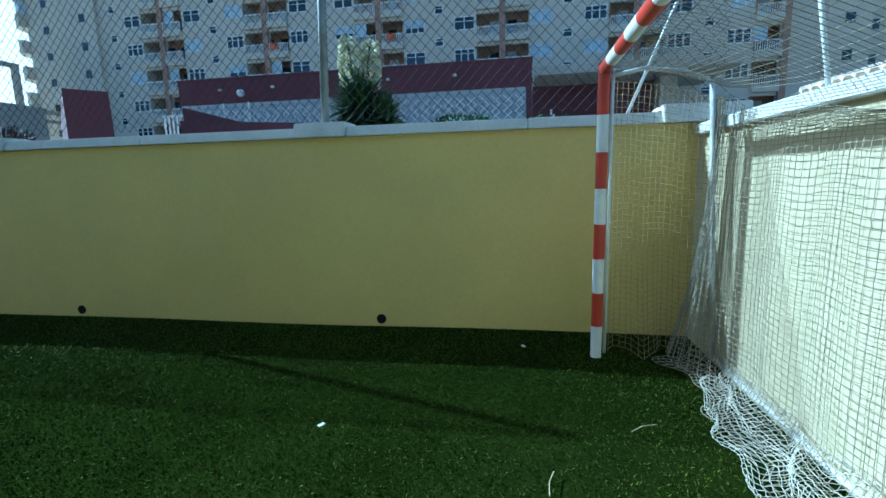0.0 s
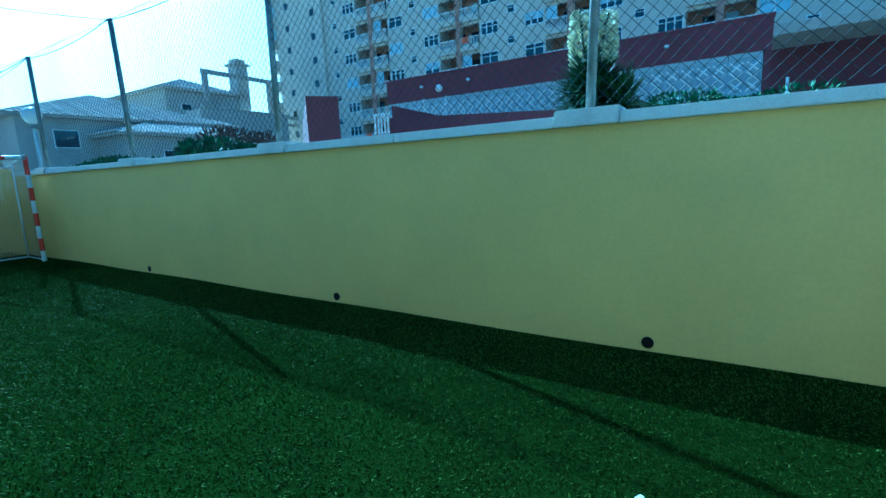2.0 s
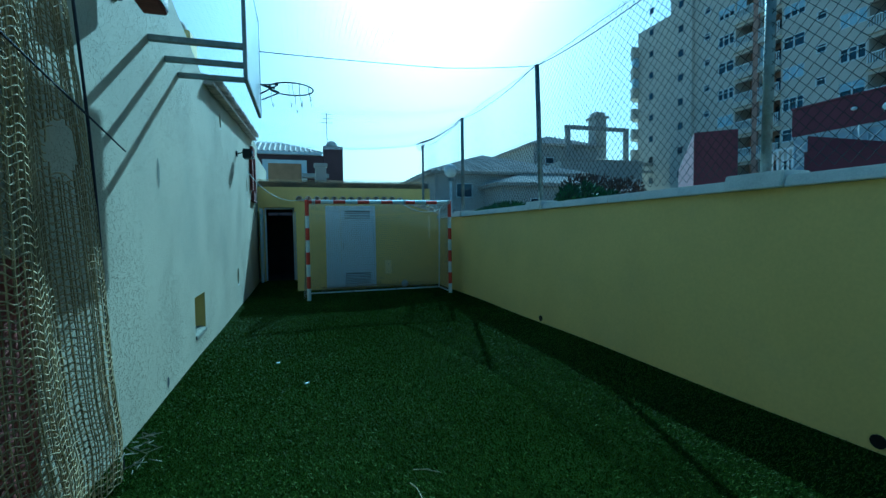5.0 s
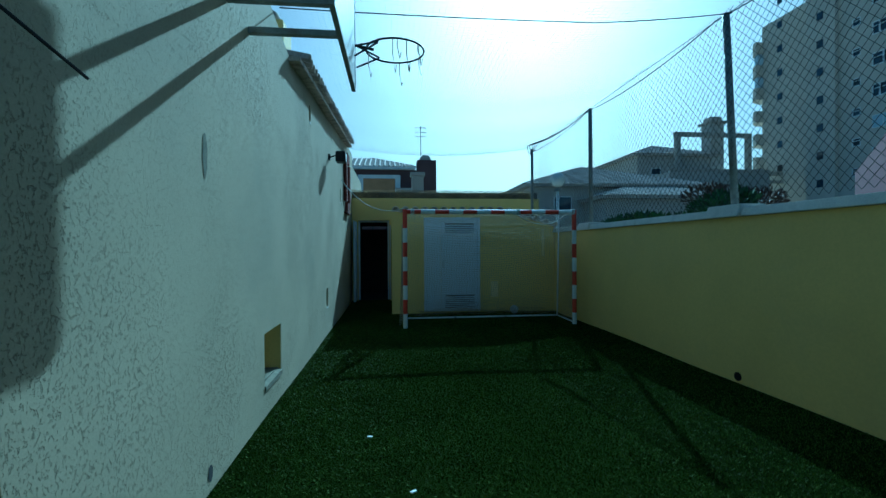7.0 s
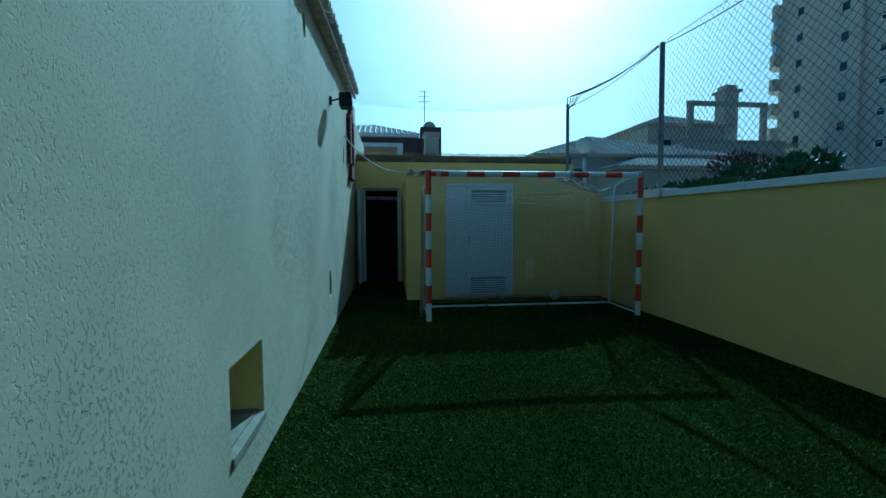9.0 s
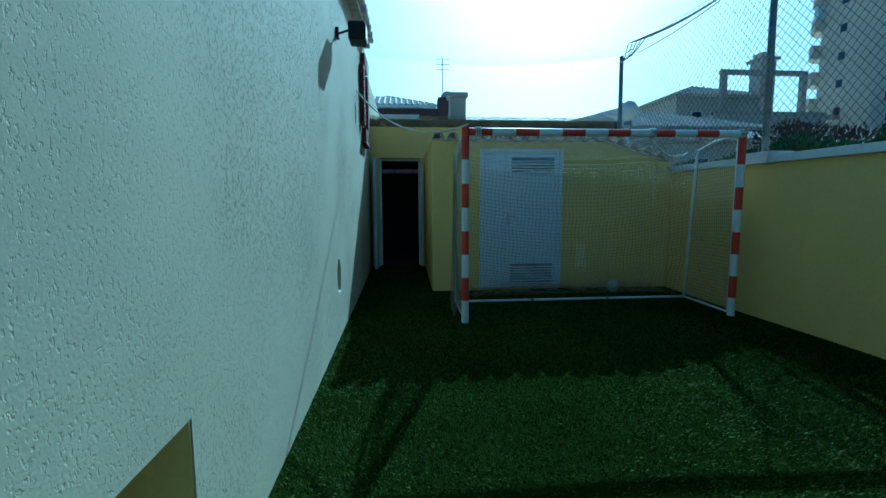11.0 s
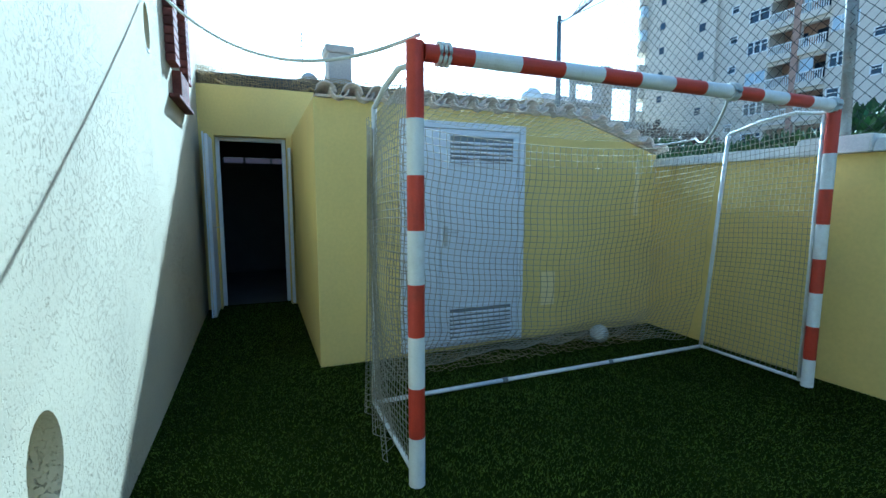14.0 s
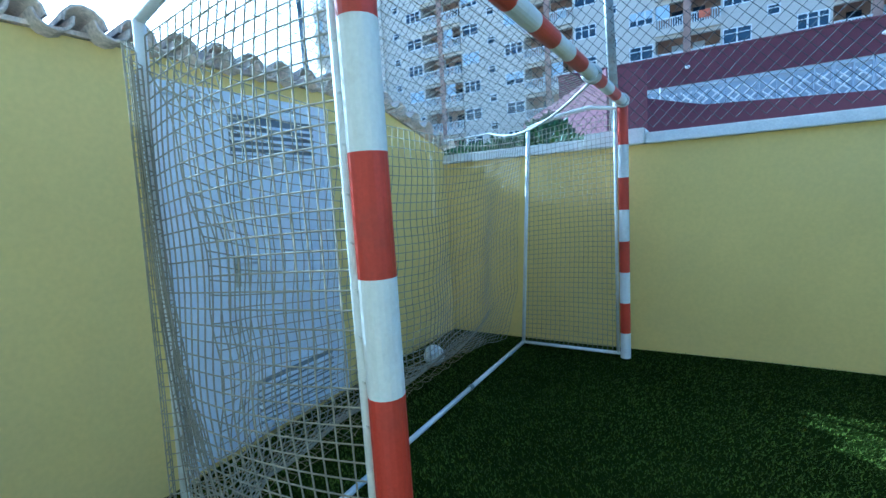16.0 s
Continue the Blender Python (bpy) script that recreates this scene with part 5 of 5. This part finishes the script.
# ---- plants ----
def leaf_cluster(n, shape, size, rng, long=2.2):
    """n small leaf blades, placed and turned by shape(rng) -> centre, normal."""
    P = np.empty((n, 4, 3))
    for i in range(n):
        c, d = shape(rng)
        d = d / (np.linalg.norm(d) + 1e-9)
        r = rng.normal(size=3)
        s = np.cross(d, r); s /= np.linalg.norm(s) + 1e-9
        L = size * rng.uniform(0.6, 1.4)
        P[i, 0] = c; P[i, 1] = c + d * L * 0.5 + s * L / long / 2
        P[i, 2] = c + d * L; P[i, 3] = c + d * L * 0.5 - s * L / long / 2
    F = np.arange(n * 4).reshape(n, 4)
    return P.reshape(-1, 3), F


def shrub(name, centre, radii, n, size, m, label, seed, trunk=True):
    rng = np.random.default_rng(seed)
    e = empty(name, (centre[0], centre[1], 0), label=label, category="shrub")
    lobes = [(rng.uniform(-0.7, 0.7, 3) * np.array(radii), rng.uniform(0.35, 0.65)) for _ in range(9)]
    def shape(r):
        c, k = lobes[r.integers(len(lobes))]
        d = r.normal(size=3); d /= np.linalg.norm(d)
        p = c + d * np.array(radii) * k * r.uniform(0.6, 1.05)
        return p + np.array([0, 0, centre[2]]), d + np.array([0, 0, 0.5])
    V, F = leaf_cluster(n, shape, size, rng)
    V[:, 2] = np.maximum(V[:, 2], 0.0)
    raw_mesh("foliage", V, F, m, e, kind="stuff")
    if trunk:
        bm = bmesh.new()
        for k in range(4):
            a = k * 1.7
            tube([(0, 0, 0), (0.15 * math.cos(a), 0.15 * math.sin(a), centre[2] * 0.5), (0.5 * radii[0] * math.cos(a), 0.5 * radii[1] * math.sin(a), centre[2])], 0.05, 6, bm, r_end=0.015)
        part("trunk", bm, M_BARK, e)
    return e


shrub("bougainvillea", (-25.0, 19.5, 3.6), (1.6, 2.6, 1.2), 5000, 0.20, M_PINKLEAF, "purple-leaved bougainvillea over the villa fence", 1)
shrub("garden_shrub", (-22.5, 16.6, 2.9), (1.4, 1.9, 0.8), 4500, 0.18, M_HEDGE, "leafy green garden shrub in front of the villa", 2)
shrub("garden_shrub", (-20.5, 11.6, 2.0), (1.2, 1.8, 0.6), 4000, 0.16, M_HEDGE, "dark green garden shrub below the villa wing", 3)
shrub("garden_shrub", (-12.8, 6.3, 1.68), (2.0, 0.8, 0.4), 5000, 0.11, M_HEDGE, "low hedge showing above the wall coping", 4)
shrub("garden_shrub", (-12.2, 8.7, 2.05), (0.6, 0.6, 0.55), 2500, 0.2, M_HEDGE, "young leafy shrub beyond the garden wall", 5)
shrub("far_tree", (-40.0, 4.9, 4.7), (0.8, 0.7, 0.55), 1200, 0.22, M_HEDGE, "small dark tree crown beyond the rear roof", 8)
shrub("far_tree", (-40.0, 7.0, 4.6), (0.8, 0.6, 0.5), 1000, 0.22, M_HEDGE, "small dark tree crown beyond the rear roof", 9)
shrub("hedge", (1.6, 17.0, 3.0), (2.2, 0.7, 0.5), 3500, 0.14, M_HEDGE, "grey-green hedge along the maroon wall", 6)


def yucca(loc, height, label, seed):
    rng = np.random.default_rng(seed)
    e = empty("yucca", loc, label=label, category="plant")
    bm = tube([(0, 0, 0), (0.05, 0, height * 0.4), (0.0, 0, height * 0.72)], 0.11, 10, r_end=0.08)
    part("trunk", bm, M_BARK, e, smooth=True)
    heads = [((0, 0, height * 0.66), 480, 0.66), ((0.42, -0.1, height * 0.60), 200, 0.5), ((-0.1, 0.1, height * 0.6), 240, 0.6)]
    for (hx, hy, hz), n, L in heads:
        V, F = [], []
        for i in range(n):
            a = rng.uniform(0, 2 * np.pi)
            el = rng.uniform(-0.6, 1.4)
            d = np.array([math.cos(a) * math.cos(el), math.sin(a) * math.cos(el), math.sin(el)])
            s = np.array([-math.sin(a), math.cos(a), 0]) * 0.038
            ll = L * rng.uniform(0.75, 1.1)
            c = np.array([hx, hy, hz + rng.uniform(-0.2, 0.1)])
            b = len(V)
            for t, w in ((0.08, 0.7), (0.5, 1.0), (1.0, 0.05)):
                p = c + d * ll * t - np.array([0, 0, 0.12 * t * t * L])
                V += [p - s * w, p + s * w]
            F += [(b, b + 1, b + 3, b + 2), (b + 2, b + 3, b + 5, b + 4)]
        raw_mesh("leaf_head", V, F, M_LEAF, e, kind="stuff")
    for fx, top in ((-0.17, 0.945), (0.21, 0.925)):
        st = part("flower_stem", tube([(fx * 0.4, 0, height * 0.72), (fx, 0, height * top)], 0.018, 6), M_LEAF, e)
        def shape(r):
            t = r.uniform(0, 1)
            z = height * (0.75 + (top - 0.75) * t)
            w = 0.16 * (1 - 0.65 * t * t)
            a = r.uniform(0, 6.28)
            return np.array([fx * (0.5 + 0.5 * t) + w * math.cos(a), w * math.sin(a), z]), np.array([math.cos(a), math.sin(a), -0.6])
        V, F = leaf_cluster(900, shape, 0.07, rng, 1.2)
        raw_mesh("blossom", V, F, M_FLOWER, st, "cream bell flowers", kind="stuff")
    return e


yucca((-0.22, 7.5, 0), 3.75, "spiky green yucca with two cream flower spikes", 7)

# ---- turf fibres ----
rng = np.random.default_rng(11)
n = 420000
bx = rng.uniform(-14.4, 3.67, n)
by = rng.uniform(-0.32, 4.33, n)
a = rng.uniform(0, np.pi, n)
h = rng.uniform(0.007, 0.016, n)
lean = rng.normal(0, 0.008, (n, 2)) + 0.006 * np.stack([np.sin(bx * 0.9 + by), np.cos(by * 1.3 - bx * 0.4)], 1)
w = rng.uniform(0.0025, 0.005, n)
z = ground_z(bx, by) - 0.012
dx, dy = np.cos(a) * w, np.sin(a) * w
V = np.stack([np.stack([bx - dx, by - dy, z], 1), np.stack([bx + dx, by + dy, z], 1), np.stack([bx + lean[:, 0], by + lean[:, 1], z + h], 1)], 1).reshape(-1, 3)
F = np.arange(n * 3).reshape(n, 3)
raw_mesh("turf_fibres", V, F, M_BLADE, None, "short green artificial turf fibres", "stuff")
tagged(bpy.data.objects["turf_fibres"], category="artificial grass")
